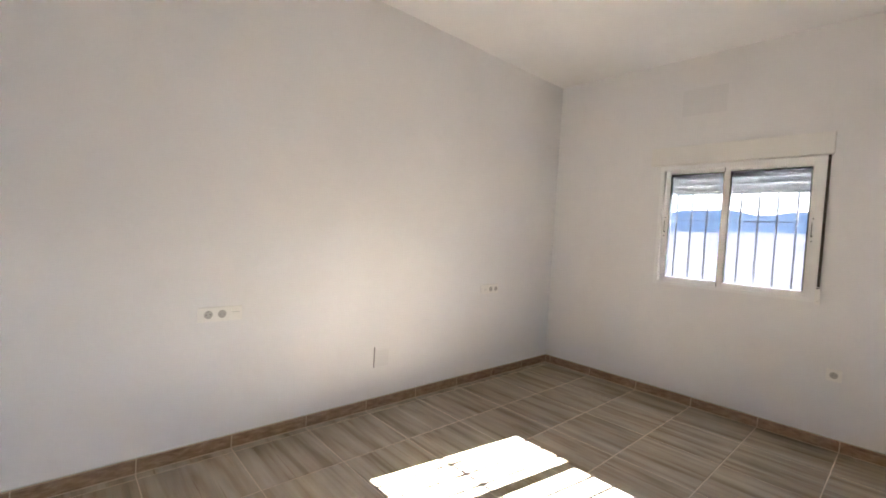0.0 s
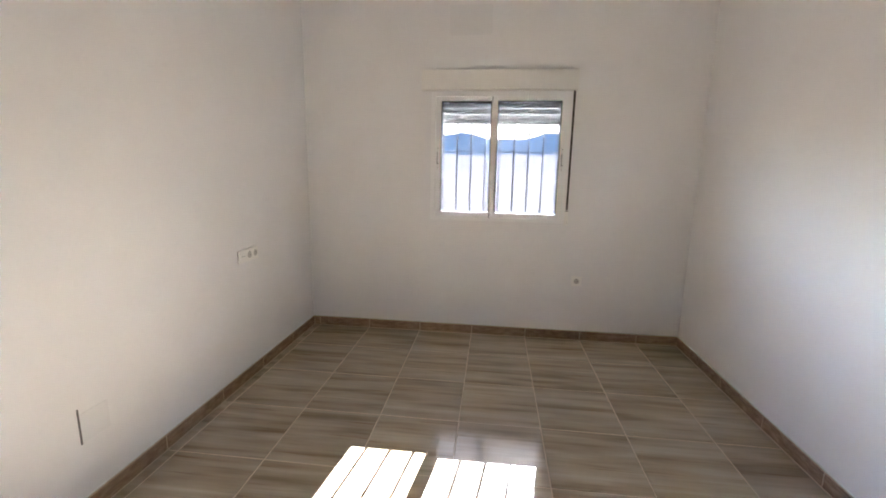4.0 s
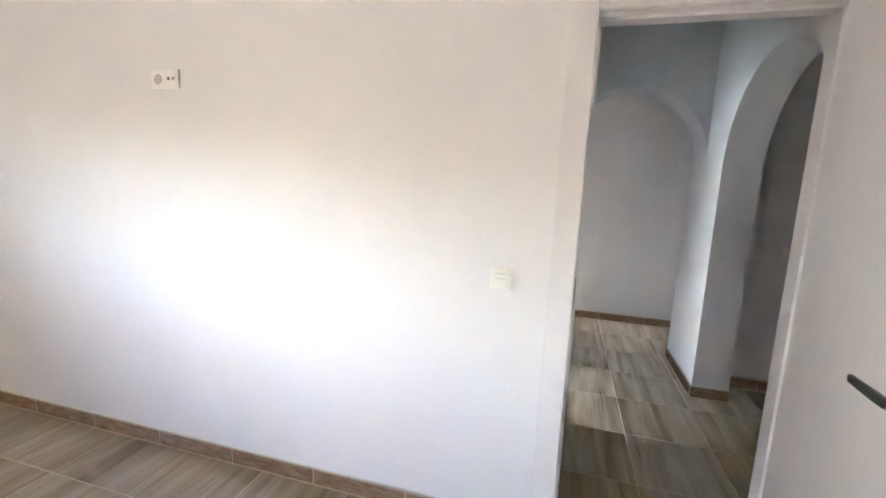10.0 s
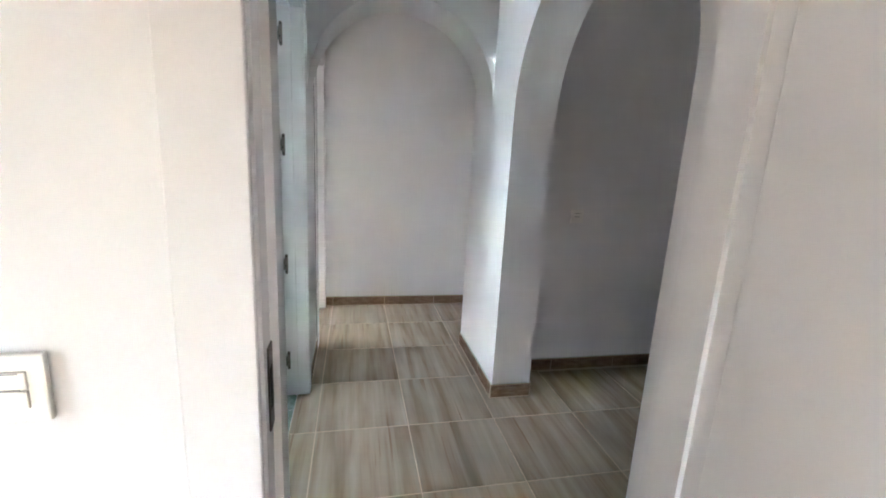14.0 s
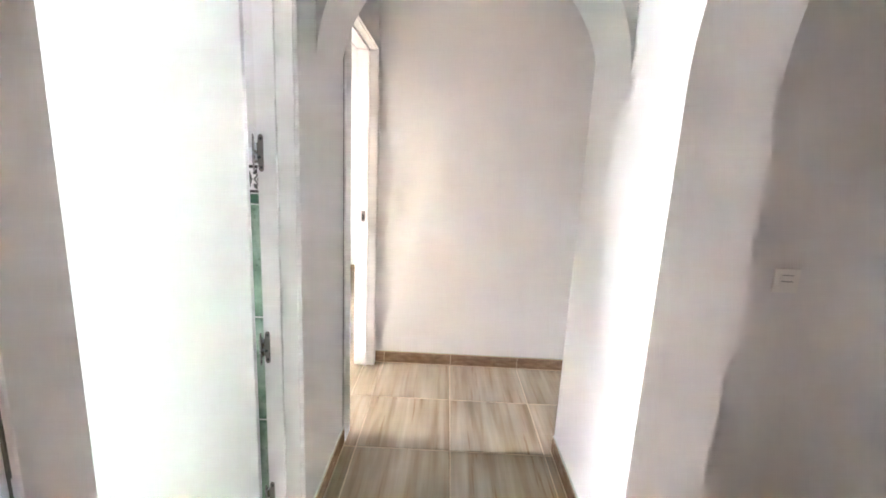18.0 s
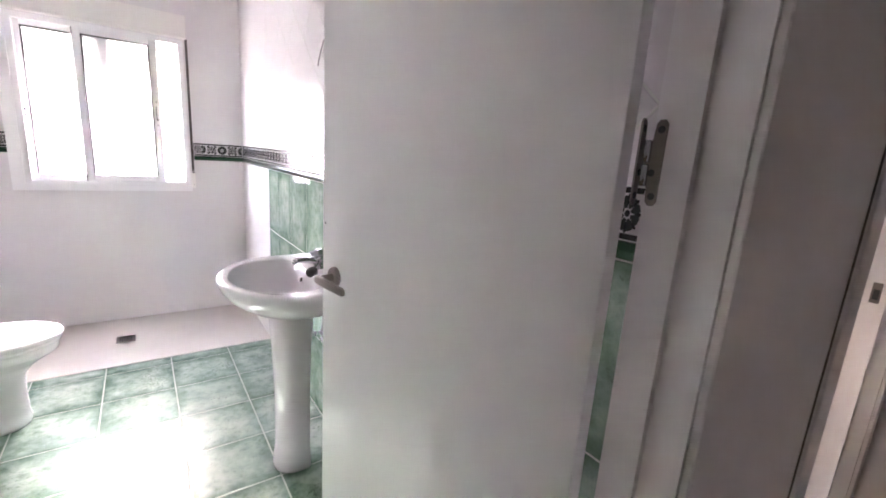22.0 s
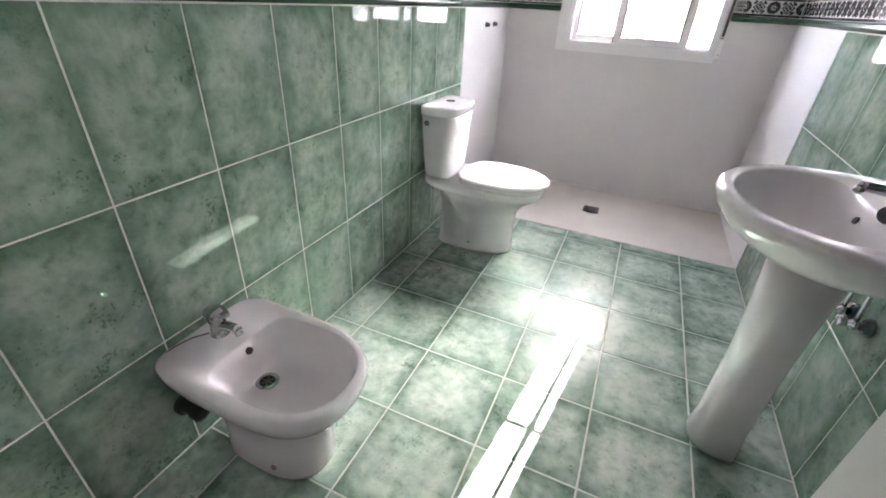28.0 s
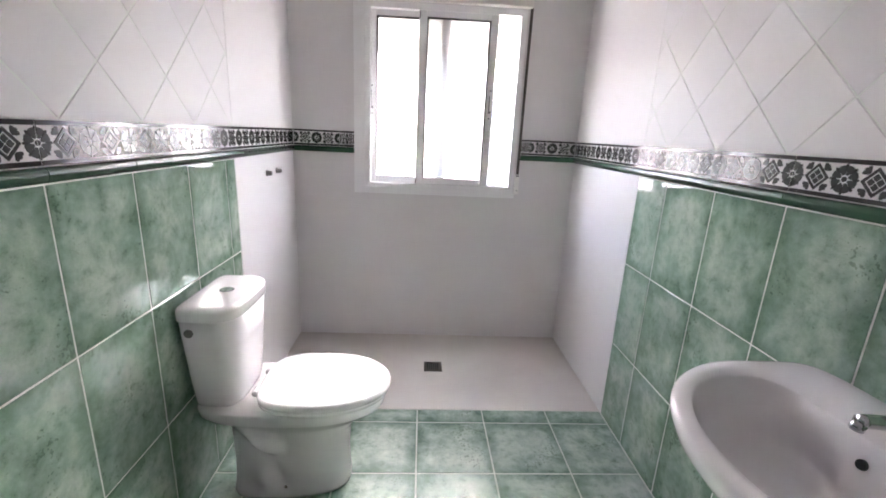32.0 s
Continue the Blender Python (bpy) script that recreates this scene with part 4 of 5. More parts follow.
# ---------- bidet ----------
def tap_parts(parent, o, ang, scale, reach, drop):
    """A single-lever mixer: body, spout and lever, under a thing or part; o is its foot."""
    rot = pose(*o, 0, 0, ang) @ Matrix.Scale(scale, 4)

    def put(nm, bm, mt, par, smooth=True):
        bm.transform(rot)
        return part(nm, bm, mt, par, smooth=smooth)
    body = put("tap", lathe((0, 0, 0), (0, 0, 1), [(0, 0.028), (0.004, 0.028), (0.008, 0.0245), (0.044, 0.0235), (0.054, 0.0255), (0.062, 0.022), (0.066, 0.010)], 24), M_chrome, parent)
    put("spout", tube(arc((0.005, 0, 0.034), (reach * 0.5, 0, 0.0475), (reach, 0, 0.053 - drop), 10), 0.012, 14, [0.017, 0.0165, 0.016, 0.0155, 0.015, 0.0145, 0.014, 0.0138, 0.0135, 0.0135, 0.013]), M_chrome, body)
    put("aerator", lathe((reach - 0.004, 0, 0.050 - drop), (0.35, 0, -1), [(0, 0.0125), (0.016, 0.0125), (0.018, 0.010)], 16), M_chrome, body)
    put("aerator_mouth", lathe((reach - 0.004 + 0.35 * 0.017, 0, 0.050 - drop - 0.017), (0.35, 0, -1), [(0, 0.010), (0.001, 0.0080)], 14), M_dark, body)
    bm = bmesh.new()
    rg = []
    for s_, hw, lo_, hi_ in ((-0.031, 0.012, 0.070, 0.084), (-0.026, 0.021, 0.063, 0.091), (-0.008, 0.0265, 0.060, 0.096), (0.012, 0.0265, 0.060, 0.094), (0.026, 0.023, 0.062, 0.088), (0.038, 0.0175, 0.067, 0.084), (0.044, 0.013, 0.071, 0.081)):
        mid, th = (lo_ + hi_) / 2, (hi_ - lo_) / 2
        rg.append([(s_, hw * c, mid + th * d) for c, d in ((-1, 0.35), (-0.86, 0.82), (-0.4, 1), (0.4, 1), (0.86, 0.82), (1, 0.35), (1, -0.7), (0.8, -1), (-0.8, -1), (-1, -0.7))])
    add_loft(bm, rg)
    lever_part = put("tap_lever", bm, M_chrome, body, False)
    put("indicator", lathe((0.012, -0.0265, 0.076), (0, -1, 0), [(0, 0.006), (0.0012, 0.0055), (0.0013, 0.0025)], 12), M_steel, lever_part)
    return body


def waste(parent, c, r=0.021):
    w = part("waste", lathe(c, (0, 0, 1), [(0, r + 0.012), (0.002, r + 0.010), (0.003, r + 0.002), (0.001, r), (-0.001, r - 0.001)], 24), M_chrome, parent, "chrome waste")
    part("waste_dark", lathe((c[0], c[1], c[2] - 0.0005), (0, 0, 1), [(0, r), (0.001, r)], 20), M_dark, w)
    for k in range(3):
        a = math.pi * k / 3
        bm = box(-r, r, -0.0018, 0.0018, 0.0004, 0.0020)
        bm.transform(pose(*c, 0, 0, math.degrees(a)))
        part("waste_bar", bm, M_steel, w)


def bidet(at):
    b = thing("bidet", at, "white ceramic bidet with chrome mixer tap", "bidet")
    outer = [oval(0.25, 0, 0.0, 0.155, 0.16, 0.105, 2.4, 4), oval(0.25, 0, 0.015, 0.158, 0.163, 0.108, 2.4, 4), oval(0.25, 0, 0.10, 0.158, 0.165, 0.100, 2.4, 4), oval(0.252, 0, 0.19, 0.170, 0.18, 0.108, 2.3, 4),
             oval(0.265, 0, 0.26, 0.215, 0.235, 0.145, 2.3, 4.5), oval(0.26, 0, 0.315, 0.255, 0.250, 0.172, 2.3, 5.5), oval(0.26, 0, 0.35, 0.268, 0.258, 0.180, 2.3, 6.5), oval(0.26, 0, 0.372, 0.270, 0.259, 0.181, 2.3, 7),
             oval(0.26, 0, 0.380, 0.266, 0.256, 0.178, 2.3, 7), oval(0.262, 0, 0.383, 0.256, 0.248, 0.170, 2.3, 7)]
    inner = [oval(0.325, 0, 0.383, 0.180, 0.165, 0.150, 2.3, 6), oval(0.325, 0, 0.379, 0.176, 0.160, 0.146, 2.3, 6), oval(0.325, 0, 0.35, 0.166, 0.148, 0.135, 2.3, 5), oval(0.315, 0, 0.30, 0.150, 0.125, 0.115, 2.3, 4),
             oval(0.285, 0, 0.270, 0.115, 0.095, 0.085, 2.3, 3), oval(0.24, 0, 0.258, 0.05, 0.045, 0.045, 2.2, 2.2)]
    body = part("basin", loft(outer + inner, (True, True)), M_ceramic, b, smooth=True)
    part("overflow", lathe((0.172, 0.0, 0.356), (1, 0, 0.35), [(0, 0.011), (0.008, 0.010)], 14), M_dark, body)
    waste(b, (0.222, 0.0, 0.2600))
    tap_parts(b, (0.075, 0.0, 0.380), 0, 0.95, 0.082, 0.004)
    part("tap_pop_up_rod", tube([(0.060, -0.022, 0.392), (0.040, -0.060, 0.396), (0.022, -0.100, 0.390), (0.006, -0.135, 0.372)], 0.0024, 8), M_hinge, b)
    part("supply_valve", lathe((0.0, -0.115, 0.175), (1, 0, 0), [(0, 0.034), (0.014, 0.034), (0.018, 0.024), (0.05, 0.022), (0.055, 0.030), (0.075, 0.029), (0.079, 0.018)], 18), M_dark, b, "dark rubber supply fitting on the wall")
    for sd in (1, -1):
        part("fixing_cap", lathe((0.30, sd * 0.100, 0.05), (0, sd, 0), [(0, 0.010), (0.006, 0.009), (0.008, 0.004)], 12), M_steel, body)
    return b


bidet((BX0 + 0.006, -2.625, 0.0))


# ---------- washbasin ----------
def washbasin(at):
    """Built away from the wall along +x, then turned to hang on the east wall."""
    b = thing("washbasin", at, "white ceramic pedestal washbasin with chrome tap", "washbasin", turn=180)
    outer = [oval(0.20, 0, 0.700, 0.095, 0.13, 0.10, 2.1, 4, 64), oval(0.20, 0, 0.714, 0.143, 0.175, 0.156, 2.05, 4, 64), oval(0.195, 0, 0.740, 0.202, 0.19, 0.218, 2.0, 4.5, 64), oval(0.19, 0, 0.775, 0.252, 0.189, 0.276, 2.0, 5, 64),
             oval(0.19, 0, 0.812, 0.281, 0.189, 0.306, 1.98, 6, 64), oval(0.19, 0, 0.838, 0.291, 0.1895, 0.317, 1.98, 7, 64), oval(0.19, 0, 0.848, 0.290, 0.189, 0.316, 1.98, 7, 64), oval(0.19, 0, 0.853, 0.284, 0.186, 0.311, 1.98, 7, 64), oval(0.19, 0, 0.855, 0.274, 0.182, 0.302, 1.98, 7, 64)]
    inner = [oval(0.255, 0, 0.854, 0.190, 0.105, 0.248, 2.0, 4.5, 64), oval(0.255, 0, 0.849, 0.186, 0.101, 0.243, 2.0, 4.5, 64), oval(0.258, 0, 0.81, 0.168, 0.092, 0.222, 2.0, 4, 64), oval(0.26, 0, 0.76, 0.140, 0.080, 0.182, 2.0, 3.4, 64),
             oval(0.26, 0, 0.728, 0.090, 0.065, 0.120, 2.1, 2.6, 64), oval(0.26, 0, 0.719, 0.04, 0.04, 0.045, 2.1, 2.1, 64)]
    bowl = part("bowl", loft(outer + inner), M_ceramic, b, smooth=True)
    part("overflow", lathe((0.164, -0.03, 0.812), (1, 0, 0.3), [(0, 0.010), (0.006, 0.009)], 14), M_dark, bowl)
    waste(b, (0.26, 0.0, 0.7208))
    tap = tap_parts(b, (0.090, -0.036, 0.853), 0, 0.88, 0.116, 0.004)
    part("rubber_plug", lathe((0.146, 0.048, 0.861), (0.45, 0.35, 0.85), [(-0.006, 0.021), (0.002, 0.0245), (0.011, 0.0235), (0.013, 0.016), (0.018, 0.007)], 22), M_dark, b, "black rubber plug")
    part("plug_chain", tube(arc((0.088, -0.010, 0.868), (0.115, 0.020, 0.90), (0.150, 0.050, 0.876), 8), 0.0018, 6), M_chrome, b)
    # pedestal
    rings = [oval(0.205, 0, 0.0, 0.092, 0.046, 0.086, 2.3, 7), oval(0.205, 0, 0.012, 0.093, 0.047, 0.087, 2.3, 7), oval(0.205, 0, 0.10, 0.082, 0.044, 0.079, 2.3, 7), oval(0.206, 0, 0.35, 0.080, 0.044, 0.081, 2.3, 7),
             oval(0.208, 0, 0.55, 0.086, 0.050, 0.089, 2.3, 7), oval(0.21, 0, 0.700, 0.094, 0.060, 0.100, 2.3, 7)]
    part("pedestal", loft(rings), M_ceramic, b, "white ceramic pedestal", True)
    for sd, vz in ((-0.136, 0.512), (-0.051, 0.520)):
        v = part("supply_valve", lathe((0.0, sd, vz), (1, 0, 0), [(0, 0.012), (0.030, 0.011), (0.032, 0.015), (0.046, 0.015), (0.048, 0.0105), (0.066, 0.0105), (0.068, 0.013), (0.076, 0.012), (0.077, 0.006)], 16), M_chrome, b, "chrome corner valve", True)
        part("rosette", lathe((0.0, sd, vz), (1, 0, 0), [(0, 0.026), (0.006, 0.026), (0.016, 0.021), (0.019, 0.013)], 20), M_teal, v, "dark blue-green rosette", True)
        part("supply_hose", tube(arc((0.040, sd, vz + 0.012), (0.038, sd + 0.004, vz + 0.10), (0.075, sd * 0.5, 0.722), 10), 0.0062, 10), M_chrome, v, "braided metal hose", True)
    part("waste_collar", lathe((0.0, -0.165, 0.490), (1, 0, 0), [(0, 0.034), (0.006, 0.033), (0.008, 0.022), (0.02, 0.02)], 18), M_plastic_grey, b)
    return b


washbasin((BX1 - 0.004, -1.985, 0.0))

# ---------- shower drain, taps, lamp ----------
d = thing("floor_drain", (1.05, -0.285, 0.002), "square steel floor drain in the shower floor", "drain")
part("frame", boxes((-0.052, 0.052, -0.052, -0.042, 0.0, 0.004), (-0.052, 0.052, 0.042, 0.052, 0.0, 0.004), (-0.052, -0.042, -0.042, 0.042, 0.0, 0.004), (0.042, 0.052, -0.042, 0.042, 0.0, 0.004)), M_steel, d)
part("grate", box(-0.042, 0.042, -0.042, 0.042, 0.0, 0.0025), M_hinge, d)
part("slots", boxes(*[(-0.034 + 0.012 * i, -0.028 + 0.012 * i, -0.034, 0.034, 0.0024, 0.0032) for i in range(6)]), M_dark, d)
for y in (-0.335, -0.187):
    c = thing("pipe_stub", (BX0, y, 1.100), "capped chrome water outlet in the white shower wall", "pipe stub", "shower outlets")
    part("cap", lathe((0, 0, 0), (1, 0, 0), [(0, 0.016), (0.003, 0.016), (0.004, 0.012), (0.022, 0.012), (0.026, 0.009)], 16), M_nickel, c, smooth=True)

lamp = thing("bare_bulb", (BX1, -1.96, 1.86), "bare clear light bulb hanging from a grey wall cable", "light bulb")
M_bulb = mat("bulb_glass", (0.9, 0.9, 0.9), 0.03)
bulb_nt = M_bulb.node_tree
bulb_tr = bulb_nt.nodes.new("ShaderNodeBsdfTransparent")
bulb_tr.inputs["Color"].default_value = (0.93, 0.93, 0.93, 1)
bulb_gl = bulb_nt.nodes.new("ShaderNodeBsdfGlossy")
bulb_gl.inputs["Roughness"].default_value = 0.03
bulb_mx = bulb_nt.nodes.new("ShaderNodeMixShader")
bulb_mx.inputs[0].default_value = 0.08
bulb_nt.links.new(bulb_tr.outputs[0], bulb_mx.inputs[1])
bulb_nt.links.new(bulb_gl.outputs[0], bulb_mx.inputs[2])
bulb_nt.links.new(bulb_mx.outputs[0], [n for n in bulb_nt.nodes if n.type == 'OUTPUT_MATERIAL'][0].inputs[0])
M_cable = paint("grey_cable", (0.17, 0.16, 0.15), 0.5, 0.1)
for sd in (-0.0046, 0.0046):
    part("cable_strand", tube(arc((0.0, sd, 0), (-0.088, -0.088 + 1.4 * sd, -0.08), (-0.06, -0.04 + 0.6 * sd, -0.266), 16), 0.0030, 8), M_cable, lamp, "grey cable strand")
part("loose_wire", tube(arc((0.0, 0.0, 0.0), (-0.085, -0.02, -0.05), (-0.06, 0.13, -0.185), 14), 0.0022, 6), M_cable, lamp)
hold = part("bulb_holder", lathe((-0.06, -0.04, -0.262), (0.05, -0.10, -1), [(0, 0.007), (0.004, 0.010), (0.013, 0.0135), (0.024, 0.016), (0.027, 0.0155), (0.046, 0.0185), (0.049, 0.0175)], 20), M_plastic, lamp, "white plastic bulb holder", True)
part("holder_mouth", lathe((-0.0576, -0.0449, -0.3107), (0.05, -0.10, -1), [(0, 0.0165), (0.003, 0.0150), (0.004, 0.0120)], 20), M_dark, hold)
part("bulb", lathe((-0.0575, -0.0452, -0.3130), (0.05, -0.10, -1), [(0, 0.012), (0.007, 0.0155), (0.016, 0.0192), (0.025, 0.0200), (0.033, 0.0165), (0.038, 0.0095), (0.040, 0.002)], 20), M_bulb, hold, "clear glass bulb", True)


# ---------- tiles ----------
TILE_CACHE = {}


def tile_mesh(kind, w, h, t, material, cham=0.0016):
    key = (kind, round(w, 3), round(h, 3))
    if key not in TILE_CACHE:
        me = bpy.data.meshes.new("tile")
        c = cham
        vs = [(0, 0, -t), (w, 0, -t), (w, h, -t), (0, h, -t), (0, 0, -c), (w, 0, -c), (w, h, -c), (0, h, -c), (c, c, 0), (w - c, c, 0), (w - c, h - c, 0), (c, h - c, 0)]
        fs = [(8, 9, 10, 11)] + [(i, (i + 1) % 4, 4 + (i + 1) % 4, 4 + i) for i in range(4)] + [(4 + i, 4 + (i + 1) % 4, 8 + (i + 1) % 4, 8 + i) for i in range(4)]
        me.from_pydata(vs, [], fs)
        me.materials.append(material)
        TILE_CACHE[key] = me
    return TILE_CACHE[key]


def tile_field(parent, kind, us, vs, frame_m, material, gap=0.0045, thick=0.006, skip=None, name="tile", lift=0.0):
    """Tiles between joint lines us and vs of a plane whose local frame is frame_m."""
    for u0, u1 in zip(us, us[1:]):
        for v0, v1 in zip(vs, vs[1:]):
            if skip and skip((u0 + u1) / 2, (v0 + v1) / 2):
                continue
            w, h = u1 - u0 - gap, v1 - v0 - gap
            if w < 0.008 or h < 0.008:
                continue
            ob = new(name, tile_mesh(kind, w, h, thick, material))
            ob.parent = parent
            ob.matrix_world = frame_m @ Matrix.Translation((u0 + gap / 2, v0 + gap / 2, lift + random.uniform(-0.0002, 0.0002)))


def lines(lo, hi, through_, pitch):
    k = math.floor((lo - through_) / pitch) + 1
    out = [lo]
    while through_ + k * pitch < hi - 0.01:
        if through_ + k * pitch > lo + 0.01:
            out.append(through_ + k * pitch)
        k += 1
    return out + [hi]


def holder(name, label, category):
    return tagged(new(name), label, category, kind="structure")


FLAT = Matrix.Identity(4)
P = 0.4545
fl = holder("floor_bedroom", "glossy wood-look brown tile floor with beige joints", "floor")
tile_field(fl, "wood", lines(XL, XT / 2, -1.242, P), lines(YBACK, 0.0, -0.881, P), FLAT, M_floor)
fl = holder("floor_hall", "glossy wood-look brown tile floor with beige joints", "floor")
tile_field(fl, "wood", lines(XT / 2, XF, 0.945, P), lines(-6.6, YH + 0.055, -3.987, P), FLAT, M_floor,
           skip=lambda u, v: (1.95 < u < 2.3 and v < YA0 - 0.3))
fl = holder("floor_bright_room", "glossy wood-look brown tile floor with beige joints", "floor")
tile_field(fl, "wood", lines(2.0, 5.6, 0.945, P), lines(YH + 0.055, 0.131, -3.532, P), FLAT, M_floor)
fl = holder("floor_bathroom", "glossy marbled green square tile floor with pale joints", "floor")
tile_field(fl, "gfloor", lines(BX0, BX1, 0.322, 0.321), lines(YH + 0.055, SH_Y, -1.101, 0.3175), FLAT, M_greenfloor, gap=0.0055)

# ---------- skirting ----------
SKIRT_CACHE = {}


def skirt_piece(length):
    key = round(length, 3)
    if key not in SKIRT_CACHE:
        me = bpy.data.meshes.new("skirting_tile")
        prof = [(0.0, 0.0), (0.009, 0.0), (0.009, 0.052), (0.0105, 0.054), (0.0105, 0.060), (0.0085, 0.062), (0.0085, 0.074), (0.006, 0.079), (0.0, 0.080)]
        n = len(prof)
        vs = [(x, d, z) for x in (0, length) for d, z in prof]
        fs = [(i, i + 1, n + i + 1, n + i) for i in range(n - 1)] + [tuple(range(n))[::-1], tuple(range(n, 2 * n))]
        me.from_pydata(vs, [], fs)
        me.materials.append(M_skirt)
        SKIRT_CACHE[key] = me
    return SKIRT_CACHE[key]


def skirting(name, a, b, start, label="brown wood-look ceramic skirting tiles with a moulded top"):
    """Pieces from a to b; the room lies on the left of the way from a to b. start: a joint, measured from a."""
    h = tagged(new(name), label, "skirting", kind="structure")
    a, b = Vector((*a, 0)), Vector((*b, 0))
    total = (b - a).length
    ang = math.degrees(math.atan2(b.y - a.y, b.x - a.x))
    cuts = lines(0.0, total, start, P)
    for c0, c1 in zip(cuts, cuts[1:]):
        if c1 - c0 < 0.012:
            continue
        ob = new("skirting_tile", skirt_piece(c1 - c0 - 0.005))
        ob.parent = h
        p = a + (b - a).normalized() * c0
        ob.matrix_world = pose(p.x, p.y, 0.0, 0, 0, ang)
    nrm = (b - a).normalized()
    bm = boxes((0.0, total, 0.0, 0.0082, 0.0, 0.0785), (0.0, total, 0.0082, 0.0125, 0.0, 0.0025))
    bm.transform(pose(a.x, a.y, 0.0, 0, 0, ang))
    part("joint", bm, M_grout, h)
    bm = box(0.0, total, -0.001, 0.0055, 0.080, 0.0835)
    bm.transform(pose(a.x, a.y, 0.0, 0, 0, ang))
    part("caulk", bm, M_wgrout, h)


skirting("baseboard_bedroom_side", (XL, 0.0), (XL, YBACK), 0.881 - P)
skirting("baseboard_bedroom_window", (0.0, 0.0), (XL + 0.011, 0.0), 1.242 - P * 2)
skirting("baseboard_bedroom_door", (0.0, -3.505), (0.0, -0.011), 0.078)
skirting("baseboard_bedroom_back", (XL + 0.011, YBACK), (-0.011, YBACK), 0.3)
skirting("baseboard_hall_north", (0.872, YH), (XT, YH), 0.2)
skirting("baseboard_hall_north_2", (2.335, YH), (1.845, YH), 0.2)
skirting("baseboard_passage_end", (XF, -6.6), (XF, YH - 0.001), 6.6 - 3.987 - P)
skirting("baseboard_arch_wall", (1.600, YA1), (2.346, YA1), 0.257)
skirting("baseboard_arch_jamb", (1.600, YA0), (1.600, YA1 + 0.0105), 0.4)
skirting("baseboard_arch_back", (2.346, YA1), (2.346, YA0), 0.4)
skirting("baseboard_arch_west", (XT, YA1), (0.41, YA1), 0.4)
skirting("baseboard_arch_south", (1.88, YA0), (1.60, YA0), 0.2)
skirting("baseboard_south_room", (1.88, -6.6), (1.88, YA0), 0.25)
skirting("baseboard_bright_room", (5.6, YB), (5.6, 0.131), 0.25)

# ---------- bathroom wall tiles ----------
WEST = Matrix(((0, 0, 1, BX0), (1, 0, 0, 0), (0, 1, 0, 0), (0, 0, 0, 1)))      # u = y, v = z, out = +x
EAST = Matrix(((0, 0, -1, BX1), (-1, 0, 0, 0), (0, 1, 0, 0), (0, 0, 0, 1)))    # u = -y, v = z, out = -x
NORTH = Matrix(((1, 0, 0, 0), (0, 0, -1, BY1), (0, 1, 0, 0), (0, 0, 0, 1)))    # u = x, v = z, out = -y
GREEN_END = -0.700
ROWS = [0.0, 0.398, 0.796, 1.192]
west = holder("wall_tiles_west", "glossy marbled green wall tiles with pale joints", "wall tiles")
east = holder("wall_tiles_east", "glossy marbled green wall tiles with pale joints", "wall tiles")
tile_field(west, "gwall", lines(YB, GREEN_END, -2.174, 0.278), ROWS, WEST, M_green, gap=0.004, thick=0.008)
tile_field(east, "gwall", lines(-GREEN_END, -YB, 0.919, 0.280), ROWS, EAST, M_green, gap=0.004, thick=0.008)


def clipped(poly, u0, u1, v0, v1):
    for axis, lim, keep in ((0, u0, 1), (0, u1, -1), (1, v0, 1), (1, v1, -1)):
        out = []
        for i, p in enumerate(poly):
            q = poly[(i + 1) % len(poly)]
            ip, iq = (p[axis] - lim) * keep >= 0, (q[axis] - lim) * keep >= 0
            if ip:
                out.append(p)
            if ip != iq:
                t = (lim - p[axis]) / (q[axis] - p[axis])
                out.append((p[0] + t * (q[0] - p[0]), p[1] + t * (q[1] - p[1])))
        poly = out
        if len(poly) < 3:
            return []
    return poly


def poly_mesh(poly, t, cham, material):
    cu = sum(p[0] for p in poly) / len(poly)
    cv = sum(p[1] for p in poly) / len(poly)
    n = len(poly)

    def shrink(d):
        out = []
        for u, v in poly:
            l = math.hypot(u - cu, v - cv)
            k = max(0.0, 1 - d / max(l, 1e-6))
            out.append((cu + (u - cu) * k, cv + (v - cv) * k))
        return out
    vs = [(u, v, -t) for u, v in poly] + [(u, v, -cham) for u, v in poly] + [(u, v, 0) for u, v in shrink(cham * 1.6)]
    fs = [tuple(range(2 * n, 3 * n))] + [(i, (i + 1) % n, n + (i + 1) % n, n + i) for i in range(n)] + [(n + i, n + (i + 1) % n, 2 * n + (i + 1) % n, 2 * n + i) for i in range(n)]
    me = bpy.data.meshes.new("tile")
    me.from_pydata(vs, [], fs)
    me.materials.append(material)
    return me


